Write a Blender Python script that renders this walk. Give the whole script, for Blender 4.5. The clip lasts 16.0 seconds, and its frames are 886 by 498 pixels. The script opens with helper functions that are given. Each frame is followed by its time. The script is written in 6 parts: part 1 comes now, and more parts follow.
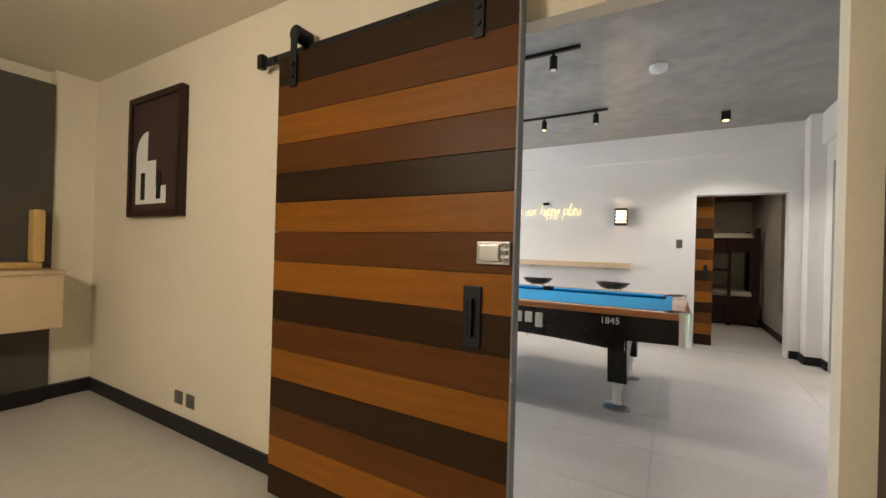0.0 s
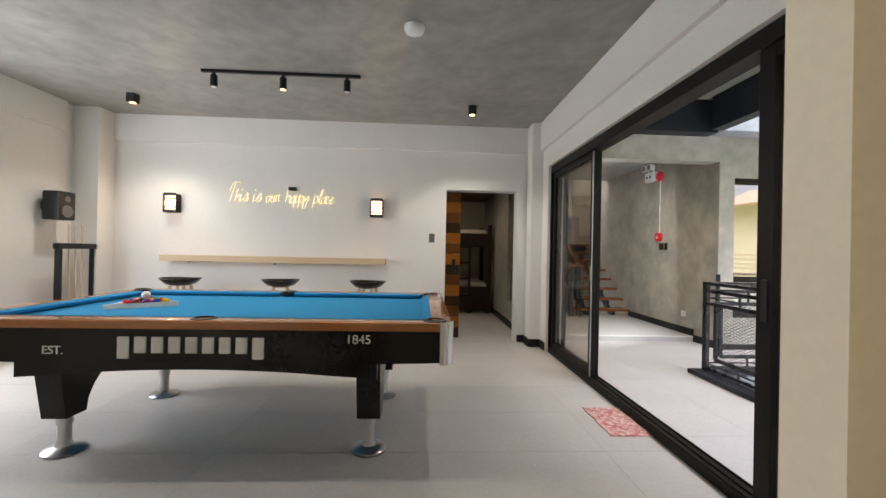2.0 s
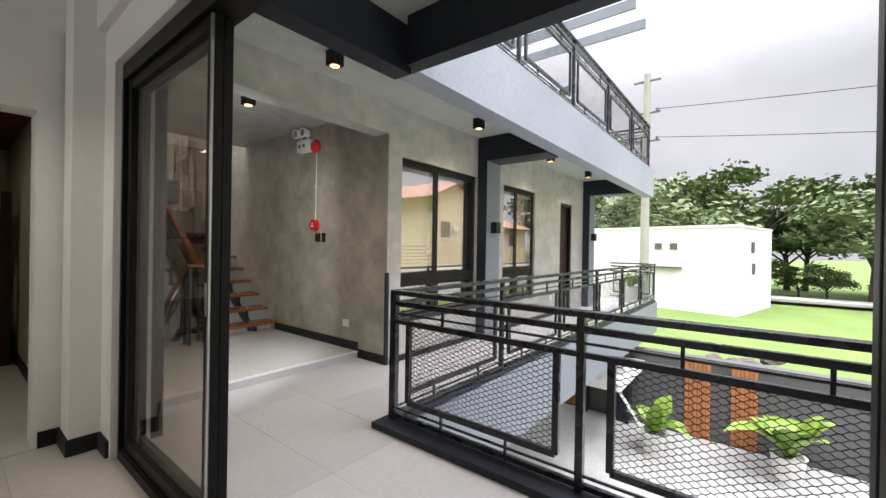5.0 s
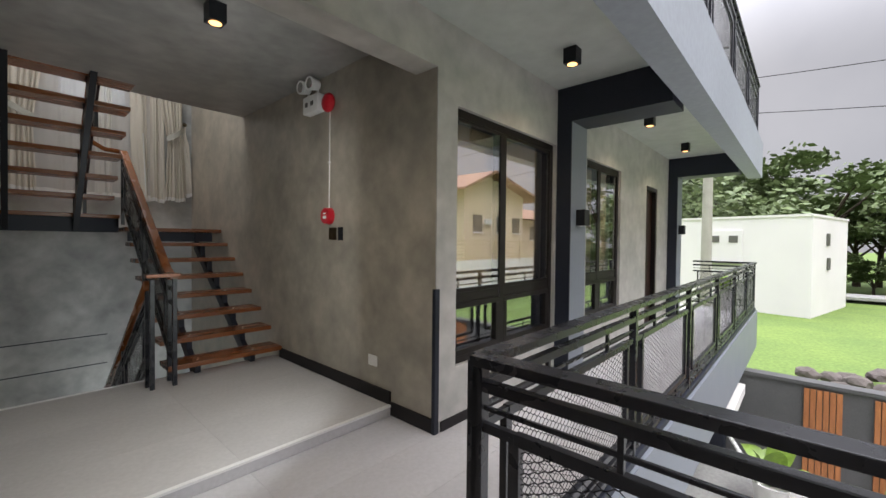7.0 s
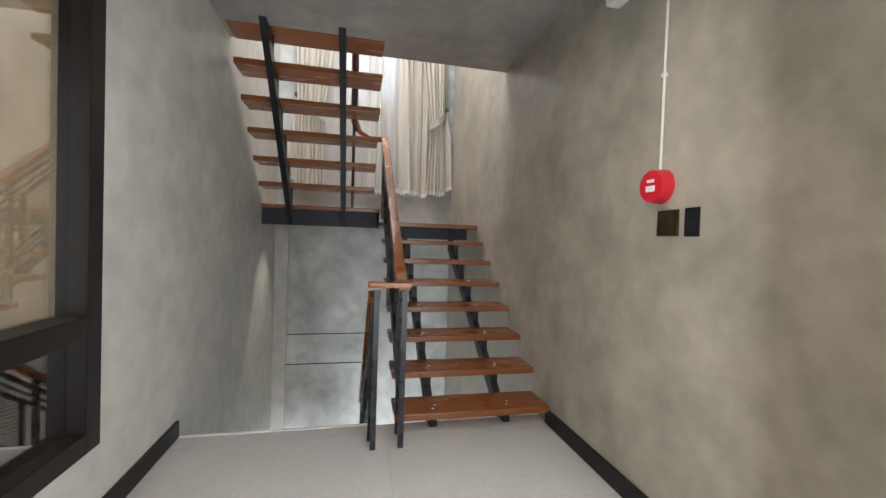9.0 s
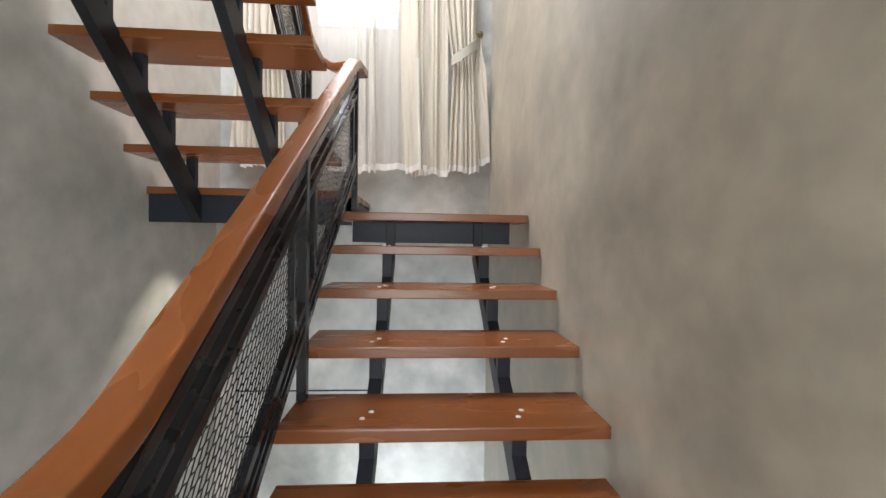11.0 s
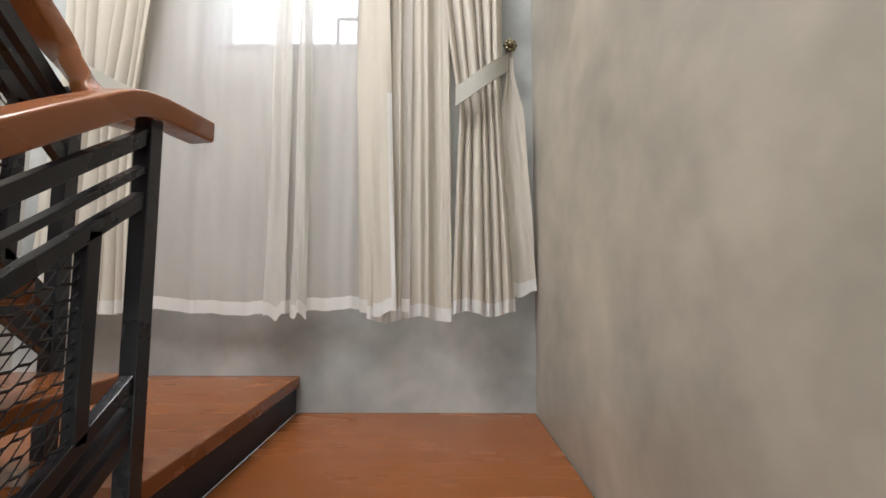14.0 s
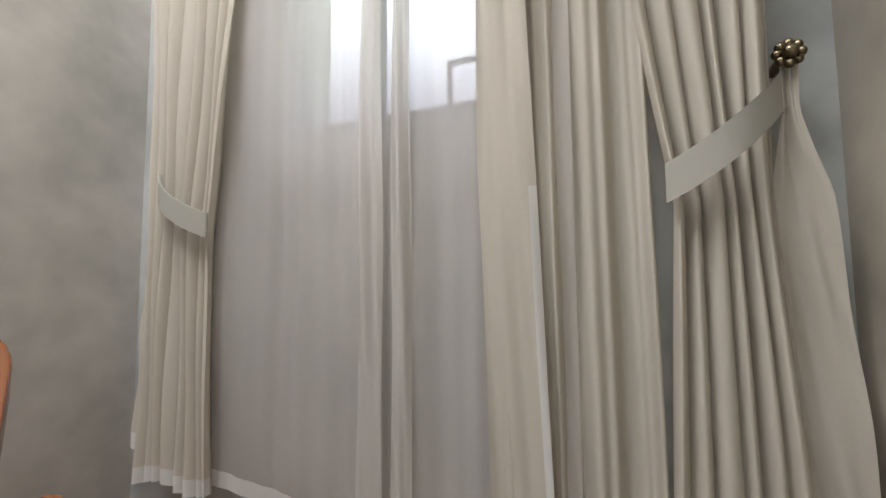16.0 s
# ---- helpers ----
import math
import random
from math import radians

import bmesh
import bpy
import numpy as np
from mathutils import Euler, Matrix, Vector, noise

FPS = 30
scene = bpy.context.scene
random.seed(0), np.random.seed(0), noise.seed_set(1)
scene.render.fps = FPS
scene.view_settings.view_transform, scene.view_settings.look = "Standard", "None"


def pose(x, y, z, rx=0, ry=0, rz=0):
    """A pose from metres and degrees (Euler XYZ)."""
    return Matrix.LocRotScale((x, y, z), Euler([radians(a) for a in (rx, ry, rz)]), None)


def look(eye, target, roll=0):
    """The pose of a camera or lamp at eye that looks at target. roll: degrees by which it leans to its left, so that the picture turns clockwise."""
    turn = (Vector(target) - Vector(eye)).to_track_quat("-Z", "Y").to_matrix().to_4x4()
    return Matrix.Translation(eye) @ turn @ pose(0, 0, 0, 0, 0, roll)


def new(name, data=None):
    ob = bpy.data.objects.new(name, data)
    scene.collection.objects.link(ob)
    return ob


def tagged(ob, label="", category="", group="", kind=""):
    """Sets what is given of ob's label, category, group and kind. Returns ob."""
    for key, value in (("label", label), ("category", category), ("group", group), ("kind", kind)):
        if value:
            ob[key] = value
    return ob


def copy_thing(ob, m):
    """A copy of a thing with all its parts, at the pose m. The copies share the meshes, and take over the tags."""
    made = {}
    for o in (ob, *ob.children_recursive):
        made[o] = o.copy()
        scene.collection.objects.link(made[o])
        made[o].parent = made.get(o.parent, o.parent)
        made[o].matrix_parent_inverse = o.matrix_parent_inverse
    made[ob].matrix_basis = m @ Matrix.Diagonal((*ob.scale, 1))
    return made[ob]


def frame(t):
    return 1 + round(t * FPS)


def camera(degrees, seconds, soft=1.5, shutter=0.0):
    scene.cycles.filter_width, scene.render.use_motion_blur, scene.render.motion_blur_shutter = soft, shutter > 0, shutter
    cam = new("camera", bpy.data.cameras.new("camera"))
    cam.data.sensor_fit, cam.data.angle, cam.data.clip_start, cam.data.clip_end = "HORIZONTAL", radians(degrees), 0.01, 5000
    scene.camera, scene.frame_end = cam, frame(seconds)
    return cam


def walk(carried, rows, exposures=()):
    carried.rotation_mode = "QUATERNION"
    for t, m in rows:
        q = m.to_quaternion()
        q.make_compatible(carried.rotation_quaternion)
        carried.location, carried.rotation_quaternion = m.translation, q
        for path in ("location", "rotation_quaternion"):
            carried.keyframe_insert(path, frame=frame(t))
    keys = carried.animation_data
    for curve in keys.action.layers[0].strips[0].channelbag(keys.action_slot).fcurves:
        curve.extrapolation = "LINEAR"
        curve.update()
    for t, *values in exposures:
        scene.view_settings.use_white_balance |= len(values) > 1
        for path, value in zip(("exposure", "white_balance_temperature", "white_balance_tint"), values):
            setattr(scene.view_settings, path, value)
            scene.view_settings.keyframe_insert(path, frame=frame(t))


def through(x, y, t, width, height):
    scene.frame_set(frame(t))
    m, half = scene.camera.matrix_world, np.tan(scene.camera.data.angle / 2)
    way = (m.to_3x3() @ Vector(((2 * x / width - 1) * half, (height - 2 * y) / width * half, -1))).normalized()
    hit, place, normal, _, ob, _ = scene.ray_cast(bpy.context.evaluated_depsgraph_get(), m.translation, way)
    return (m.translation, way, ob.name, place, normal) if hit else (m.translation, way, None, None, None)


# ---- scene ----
cam = camera(96.0, 16.0)
PATH = [
    (0, (0.245, 0.227, 1.237), (-0.759, 1.957, 1.24), 1.6),
    (0.5, (0.239, 0.36, 1.214), (-0.409, 2.252, 1.216), 1.7),
    (1, (0.212, 0.607, 1.214), (-0.19, 2.566, 1.214), 1.6),
    (1.5, (0.175, 0.939, 1.202), (0.01, 2.932, 1.211), 1.2),
    (2, (0.178, 1.245, 1.236), (0.28, 3.242, 1.246), 1.2),
    (2.5, (0.225, 1.566, 1.244), (0.626, 3.526, 1.251), 1.2),
    (3, (0.322, 1.869, 1.27), (1.006, 3.748, 1.276), 1.1),
    (3.5, (0.463, 2.178, 1.28), (1.43, 3.929, 1.283), 1.0),
    (4, (0.707, 2.523, 1.265), (1.937, 4.101, 1.271), 0.9),
    (4.5, (0.901, 2.893, 1.276), (2.378, 4.241, 1.276), 1.0),
    (4.7, (0.976, 3.033, 1.276), (2.54, 4.278, 1.279), 1.03),
    (6.8, (2.076, 4.383, 1.351), (3.64, 5.628, 1.308), 0.71),
    (7, (2.148, 4.523, 1.327), (3.627, 5.868, 1.289), 0.6),
    (7.5, (2.315, 4.872, 1.292), (3.526, 6.463, 1.253), 0.3),
    (8, (2.494, 5.226, 1.268), (3.412, 7.003, 1.232), 0.1),
    (8.2, (2.558, 5.409, 1.271), (3.356, 7.243, 1.236), 0.3),
    (10.3, (3.338, 7.522, 1.31), (3.486, 9.516, 1.261), 1.5),
    (10.5, (3.415, 7.711, 1.318), (3.544, 9.706, 1.271), 0.9),
    (11, (3.517, 8.189, 1.302), (3.641, 10.185, 1.264), 0.9),
    (11.5, (3.581, 8.631, 1.327), (3.692, 10.627, 1.296), 0.7),
    (12, (3.624, 8.997, 1.483), (3.716, 10.995, 1.46), 0.1),
    (12.5, (3.615, 9.252, 1.635), (3.695, 11.251, 1.651), 0.2),
    (13, (3.641, 9.467, 1.768), (3.714, 11.465, 1.82), 0.4),
    (13.5, (3.691, 9.691, 1.858), (3.727, 11.687, 1.984), 0.2),
    (14, (3.716, 9.894, 2.026), (3.721, 11.888, 2.183), 0.2),
    (14.5, (3.697, 10.113, 2.214), (3.692, 12.106, 2.372), 0.3),
    (15, (3.66, 10.289, 2.373), (3.554, 12.278, 2.547), -0.1),
    (15.3, (3.667, 10.385, 2.444), (3.418, 12.360, 2.615), -0.4),
    (15.5, (3.654, 10.455, 2.476), (3.276, 12.408, 2.672), 0.1),
    (16, (3.633, 10.578, 2.608), (2.907, 12.437, 2.746), -0.5),
]
walk(cam, [(t, look(eye, target, roll)) for t, eye, target, roll in PATH],
     exposures=[(0, 1.27), (1.0, 1.46), (2.0, 0.95), (3.0, 0.86), (4.7, 0.55), (7.0, -0.05), (7.5, 0.50), (8.2, 0.86), (10.3, 1.42), (11.5, 1.76), (12.5, 1.72), (14.0, 1.26), (14.5, 1.1), (15.5, 0.62), (16.0, 0.54)])

# ---- world, sun, lamps ----
world = bpy.data.worlds.new("overcast")
scene.world = world
world.use_nodes = True
wn, wl = world.node_tree.nodes, world.node_tree.links
sky = wn.new("ShaderNodeTexSky")
sky.sky_type, sky.sun_disc = "NISHITA", False
sky.sun_elevation, sky.sun_rotation = radians(55), radians(150)
cloud = wn.new("ShaderNodeTexNoise")
cloud.inputs["Scale"].default_value, cloud.inputs["Detail"].default_value = 2.2, 6
ramp = wn.new("ShaderNodeValToRGB")
ramp.color_ramp.elements[0].color, ramp.color_ramp.elements[1].color = (6.5, 6.45, 7.1, 1), (8.8, 8.6, 9.1, 1)
ramp.color_ramp.elements[0].position, ramp.color_ramp.elements[1].position = 0.35, 0.65
mixw = wn.new("ShaderNodeMix")
mixw.data_type = "RGBA"
mixw.inputs["Factor"].default_value = 0.9
wl.new(cloud.outputs["Fac"], ramp.inputs["Fac"])
wl.new(sky.outputs[0], mixw.inputs["A"])
wl.new(ramp.outputs[0], mixw.inputs["B"])
# an overcast sky is about three times as bright overhead as at the horizon
geo = wn.new("ShaderNodeTexCoord")
sep = wn.new("ShaderNodeSeparateXYZ")
grad = wn.new("ShaderNodeMapRange")
grad.inputs["From Min"].default_value, grad.inputs["From Max"].default_value = 0.30, 1.0
grad.inputs["To Min"].default_value, grad.inputs["To Max"].default_value = 0.62, 7.0
grad.interpolation_type = "SMOOTHSTEP"
scl = wn.new("ShaderNodeVectorMath")
scl.operation = "SCALE"
wl.new(geo.outputs["Generated"], sep.inputs[0])
wl.new(sep.outputs["Z"], grad.inputs["Value"])
wl.new(mixw.outputs["Result"], scl.inputs[0])
wl.new(grad.outputs[0], scl.inputs["Scale"])
wl.new(scl.outputs["Vector"], wn["Background"].inputs["Color"])
wn["Background"].inputs["Strength"].default_value = 0.115


def lamp(name, kind, m, watts, color, size=0.1, size_y=None, spread=None, blend=0.5, cone=90):
    d = bpy.data.lights.new(name, kind)
    d.energy, d.color = watts, color
    if kind == "AREA":
        d.size = size
        if size_y:
            d.shape, d.size_y = "RECTANGLE", size_y
    elif kind == "SUN":
        d.angle = radians(size)
    else:
        d.shadow_soft_size = size
        if kind == "SPOT":
            d.spot_size, d.spot_blend = radians(cone), blend
    ob = new(name, d)
    ob.matrix_world = m
    return ob


lamp("sun", "SUN", look((0, 0, 20), (6, 9, 0)), 1.5, (1, 0.965, 0.965), 20)
WARM = (1.0, 0.82, 0.60)
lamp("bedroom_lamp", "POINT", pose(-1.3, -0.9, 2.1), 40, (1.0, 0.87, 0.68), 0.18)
# unseen warm fill added to lift the bunk room; it has no fixture
lamp("bunk_fill_light", "AREA", look((0.4, 8.3, 2.38), (0.4, 8.3, 0)), 5, WARM, 0.4)
# unseen area fill high over the stairwell, added to brighten landing and curtains
lamp("stair_fill_light", "AREA", look((2.6, 10.2, 5.5), (2.75, 10.2, 0)), 84, (0.98, 0.98, 1.0), 1.6)
# added area fill in the assumed west opening, out of view
lamp("games_fill_light", "AREA", look((-4.36, 4.2, 1.65), (0, 4.2, 1.4)), 34, (0.93, 0.96, 1.0), 1.9, 1.4)
# added area light standing in for daylight through the opening, aimed at the west wall
lamp("hall_opening_light", "AREA", look((3.3, 6.72, 1.30), (2.0, 8.9, 1.25)), 15, (0.93, 0.97, 1.0), 1.4, 2.1)
# unseen cool fill added in the lower stairwell to brighten its walls
lamp("lower_stair_fill_light", "AREA", look((3.5, 9.2, -2.4), (2.0, 9.9, 0.3)), 46, (0.90, 0.96, 1.0), 1.2, 1.2)
# the lit fixtures of the ceilings
for x, y, z in ((3.08, 5.93, 2.72), (5.16, 5.91, 2.72), (7.34, 5.93, 2.72), (9.1, 5.90, 2.72), (2.60, 4.25, 2.72)):
    lamp("soffit_spot", "SPOT", look((x, y, z), (x, y, 0)), 26, (1.0, 0.80, 0.55), 0.03, cone=130, blend=0.8)
lamp("hall_spot", "SPOT", look((3.06, 7.33, 2.69), (3.2, 7.8, 0)), 36, (1.0, 0.95, 0.87), 0.04, cone=150, blend=0.9)
for x, y in ((-3.15, 5.95), (0.73, 5.93), (-1.22, 5.22), (-1.25, 3.6)):
    lamp("ceiling_spot", "SPOT", look((x, y, 2.77), (x, y, 0)), 34, (1.0, 0.92, 0.80), 0.03, cone=120, blend=0.8)
for x in (-3.12, -0.45):
    lamp("sconce_light", "POINT", pose(x, 6.585, 1.79), 3.6, (1.0, 0.66, 0.36), 0.04)

# ---- materials ----
def mat(name, color, rough=0.5, metal=0.0, var=0.12, scale=3.0, fine=60.0, bump=0.05, rvar=0.1, stretch=(1, 1, 1), color2=None, spec=0.5, coat=0.0, island=0.0, warp=0.0, detail=7, span=(0.25, 0.72)):
    m = bpy.data.materials.new(name)
    m.use_nodes = True
    n, l = m.node_tree.nodes, m.node_tree.links
    b = n["Principled BSDF"]
    tc = n.new("ShaderNodeTexCoord")
    mp = n.new("ShaderNodeMapping")
    mp.inputs["Scale"].default_value = stretch
    if stretch == (1, 1, 1):
        mp.inputs["Rotation"].default_value = (0.41, 0.33, 0.52)
    l.new(tc.outputs["Object"], mp.inputs["Vector"])
    big = n.new("ShaderNodeTexNoise")
    big.inputs["Scale"].default_value, big.inputs["Detail"].default_value = scale, detail
    small = n.new("ShaderNodeTexNoise")
    small.inputs["Scale"].default_value, small.inputs["Detail"].default_value = fine, 3
    big.inputs["Distortion"].default_value = warp
    l.new(mp.outputs[0], big.inputs["Vector"])
    l.new(mp.outputs[0], small.inputs["Vector"])
    c2 = color2 or tuple(max(0.0, c * (1 - 2.2 * var)) for c in color)
    mix = n.new("ShaderNodeMix")
    mix.data_type = "RGBA"
    mix.inputs["A"].default_value = (*c2, 1)
    mix.inputs["B"].default_value = (*color, 1)
    ra = n.new("ShaderNodeMapRange")
    ra.inputs["From Min"].default_value, ra.inputs["From Max"].default_value = span
    l.new(big.outputs["Fac"], ra.inputs["Value"])
    l.new(ra.outputs[0], mix.inputs["Factor"])
    hs = n.new("ShaderNodeHueSaturation")
    rb = n.new("ShaderNodeMapRange")
    rb.inputs["From Min"].default_value, rb.inputs["From Max"].default_value = 0.3, 0.7
    rb.inputs["To Min"].default_value, rb.inputs["To Max"].default_value = 1 - var, 1 + var
    l.new(small.outputs["Fac"], rb.inputs["Value"])
    l.new(rb.outputs[0], hs.inputs["Value"])
    l.new(mix.outputs["Result"], hs.inputs["Color"])
    last = hs
    if island:
        oi = n.new("ShaderNodeObjectInfo")
        h2 = n.new("ShaderNodeHueSaturation")
        rc = n.new("ShaderNodeMapRange")
        rc.inputs["To Min"].default_value, rc.inputs["To Max"].default_value = 1 - island, 1 + island
        l.new(oi.outputs["Random"], rc.inputs["Value"])
        l.new(rc.outputs[0], h2.inputs["Value"])
        l.new(hs.outputs[0], h2.inputs["Color"])
        last = h2
    l.new(last.outputs[0], b.inputs["Base Color"])
    rr = n.new("ShaderNodeMapRange")
    rr.inputs["To Min"].default_value, rr.inputs["To Max"].default_value = max(0, rough - rvar), min(1, rough + rvar)
    l.new(big.outputs["Fac"], rr.inputs["Value"])
    l.new(rr.outputs[0], b.inputs["Roughness"])
    b.inputs["Metallic"].default_value = metal
    b.inputs["Specular IOR Level"].default_value = spec
    b.inputs["Coat Weight"].default_value = coat
    b.inputs["Coat Roughness"].default_value = 0.12
    if bump:
        bp = n.new("ShaderNodeBump")
        bp.inputs["Strength"].default_value, bp.inputs["Distance"].default_value = bump, 0.02
        add = n.new("ShaderNodeMath")
        add.operation = "MULTIPLY_ADD"
        add.inputs[1].default_value = 0.5
        l.new(small.outputs["Fac"], add.inputs[0])
        l.new(big.outputs["Fac"], add.inputs[2])
        l.new(add.outputs[0], bp.inputs["Height"])
        l.new(bp.outputs[0], b.inputs["Normal"])
    return m


def glow(name, color, strength):
    m = bpy.data.materials.new(name)
    m.use_nodes = True
    b = m.node_tree.nodes["Principled BSDF"]
    b.inputs["Base Color"].default_value = (*color, 1)
    b.inputs["Emission Color"].default_value = (*color, 1)
    b.inputs["Emission Strength"].default_value = strength
    return m


def glass(name, tint, rough=0.0, mirror=0.12):
    m = bpy.data.materials.new(name)
    m.use_nodes = True
    n, l = m.node_tree.nodes, m.node_tree.links
    out = n["Material Output"]
    tr = n.new("ShaderNodeBsdfTransparent")
    tr.inputs[0].default_value = (*tint, 1)
    gl = n.new("ShaderNodeBsdfGlossy")
    gl.inputs["Roughness"].default_value = rough
    gl.inputs["Color"].default_value = (0.95, 0.97, 1, 1)
    fr = n.new("ShaderNodeLayerWeight")
    fr.inputs["Blend"].default_value = 0.25
    pw = n.new("ShaderNodeMath")
    pw.operation = "POWER"
    pw.inputs[1].default_value = 3.0
    l.new(fr.outputs["Facing"], pw.inputs[0])
    ad = n.new("ShaderNodeMath")
    ad.operation = "ADD"
    ad.use_clamp = True
    ad.inputs[1].default_value = mirror
    l.new(pw.outputs[0], ad.inputs[0])
    mx = n.new("ShaderNodeMixShader")
    l.new(ad.outputs[0], mx.inputs[0])
    l.new(tr.outputs[0], mx.inputs[1])
    l.new(gl.outputs[0], mx.inputs[2])
    l.new(mx.outputs[0], out.inputs["Surface"])
    return m


def cloth(name, color, through, clear=0.0, scale=250.0):
    m = bpy.data.materials.new(name)
    m.use_nodes = True
    n, l = m.node_tree.nodes, m.node_tree.links
    out = n["Material Output"]
    tc = n.new("ShaderNodeTexCoord")
    nz = n.new("ShaderNodeTexNoise")
    nz.inputs["Scale"].default_value = scale
    l.new(tc.outputs["Object"], nz.inputs["Vector"])
    mx0 = n.new("ShaderNodeMix")
    mx0.data_type = "RGBA"
    mx0.inputs["A"].default_value = (*[c * 0.88 for c in color], 1)
    mx0.inputs["B"].default_value = (*color, 1)
    l.new(nz.outputs["Fac"], mx0.inputs["Factor"])
    df = n.new("ShaderNodeBsdfDiffuse")
    ts = n.new("ShaderNodeBsdfTranslucent")
    l.new(mx0.outputs["Result"], df.inputs["Color"])
    l.new(mx0.outputs["Result"], ts.inputs["Color"])
    a = n.new("ShaderNodeMixShader")
    a.inputs[0].default_value = through
    l.new(df.outputs[0], a.inputs[1])
    l.new(ts.outputs[0], a.inputs[2])
    tr = n.new("ShaderNodeBsdfTransparent")
    b = n.new("ShaderNodeMixShader")
    b.inputs[0].default_value = clear
    l.new(a.outputs[0], b.inputs[1])
    l.new(tr.outputs[0], b.inputs[2])
    l.new(b.outputs[0], out.inputs["Surface"])
    return m


M_WHITE = mat("white_wall_paint", (0.79, 0.77, 0.755), 0.6, var=0.03, scale=1.3, bump=0.03)
# the bedroom's white paint, with the lamp's warm tint put into its colour
M_WARMTINT = mat("warm_tinted_wall_paint", (0.76, 0.70, 0.58), 0.6, var=0.03, scale=1.3, bump=0.03)
M_CEIL = mat("skim_coat_ceiling", (0.35, 0.34, 0.32), 0.40, var=0.13, scale=2.2, fine=7, color2=(0.22, 0.225, 0.21), bump=0.12, rvar=0.15, warp=0.3)
M_SKIM = mat("skim_coat_wall", (0.425, 0.385, 0.315), 0.34, var=0.09, scale=2.8, fine=10, color2=(0.285, 0.262, 0.218), bump=0.07, rvar=0.12, detail=6, warp=0.15, span=(0.33, 0.67))
M_SOFFIT = mat("green_grey_soffit", (0.50, 0.52, 0.48), 0.5, var=0.07, scale=1.6, fine=7, color2=(0.42, 0.45, 0.41), bump=0.06, rvar=0.1)
M_SKIM_L = mat("pale_skim_coat", (0.52, 0.497, 0.462), 0.42, var=0.12, scale=2.0, fine=7, color2=(0.37, 0.37, 0.34), bump=0.14, rvar=0.15, warp=0.3)
M_SKIM_B = mat("cool_skim_coat", (0.53, 0.54, 0.525), 0.36, var=0.14, scale=2.27, fine=7, color2=(0.27, 0.28, 0.275), bump=0.14, rvar=0.15, warp=0.4)
M_TILE = mat("porcelain_tile", (0.52, 0.505, 0.49), 0.42, var=0.05, scale=2.0, fine=40, bump=0.015, rvar=0.08, island=0.04)
M_TILE_O = mat("balcony_tile", (0.52, 0.512, 0.52), 0.5, var=0.05, scale=2.0, fine=40, bump=0.02, rvar=0.08, island=0.04)
M_GROUT = mat("grout", (0.50, 0.485, 0.47), 0.8, var=0.06)
M_BASE = mat("dark_baseboard", (0.018, 0.016, 0.017), 0.5, var=0.1, stretch=(1, 1, 6), spec=0.25)
M_BLACK = mat("black_steel", (0.013, 0.014, 0.017), 0.42, var=0.12, scale=5, bump=0.02, spec=0.3)
# beam paint; also supplies the painted shade on the balcony columns' sides
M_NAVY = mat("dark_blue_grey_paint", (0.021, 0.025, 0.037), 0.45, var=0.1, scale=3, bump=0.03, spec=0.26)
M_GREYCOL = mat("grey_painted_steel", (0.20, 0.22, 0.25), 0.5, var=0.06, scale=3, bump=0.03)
M_RAIL = mat("satin_black_railing", (0.019, 0.020, 0.025), 0.28, var=0.10, scale=6, bump=0.01, spec=0.38)
M_FASCIA = mat("grey_blue_fascia", (0.30, 0.325, 0.365), 0.6, var=0.06, scale=1.2, fine=20, color2=(0.25, 0.272, 0.305), bump=0.05)
M_FRAME = mat("dark_bronze_aluminium", (0.015, 0.012, 0.011), 0.38, metal=0.0, var=0.1, bump=0.005, spec=0.26)
M_SLIDER = mat("black_bronze_slider", (0.010, 0.009, 0.009), 0.42, var=0.1, bump=0.01, spec=0.2)
M_WOOD_O = mat("orange_plank", (0.30, 0.108, 0.014), 0.42, var=0.12, scale=2.5, fine=24, stretch=(1, 8, 14), bump=0.05, island=0.12, spec=0.15)
M_WOOD_M = mat("brown_plank", (0.118, 0.041, 0.009), 0.42, var=0.10, scale=2.5, fine=24, stretch=(1, 8, 14), bump=0.05, island=0.10, spec=0.15)
M_WOOD_D = mat("dark_plank", (0.036, 0.017, 0.007), 0.42, var=0.10, scale=2.5, fine=24, stretch=(1, 8, 14), bump=0.05, island=0.10, spec=0.15)
M_TREAD = mat("varnished_red_wood", (0.205, 0.066, 0.019), 0.27, var=0.025, scale=1.4, fine=16, stretch=(1.2, 6, 6), bump=0.0, rvar=0.03, coat=0.12, detail=2, color2=(0.180, 0.057, 0.016))
M_HAND = mat("varnished_handrail", (0.24, 0.077, 0.021), 0.27, var=0.025, scale=1.6, fine=16, stretch=(6, 1.2, 4), bump=0.0, rvar=0.03, coat=0.12, detail=2, color2=(0.208, 0.066, 0.018))
M_PINE = mat("pale_pine", (0.62, 0.47, 0.31), 0.45, var=0.035, scale=2, fine=18, stretch=(1, 10, 10), bump=0.03)
M_DARKWOOD = mat("dark_stained_wood", (0.032, 0.013, 0.009), 0.38, var=0.12, scale=3, fine=26, stretch=(8, 8, 1), bump=0.03, spec=0.3)
M_RAILWOOD = mat("table_rail_wood", (0.42, 0.155, 0.042), 0.2, var=0.12, scale=3, fine=26, stretch=(1, 8, 8), bump=0.01, coat=0.5)
M_GLOSSBLK = mat("gloss_black_laminate", (0.009, 0.008, 0.008), 0.22, var=0.1, scale=2, bump=0.01, spec=0.28)
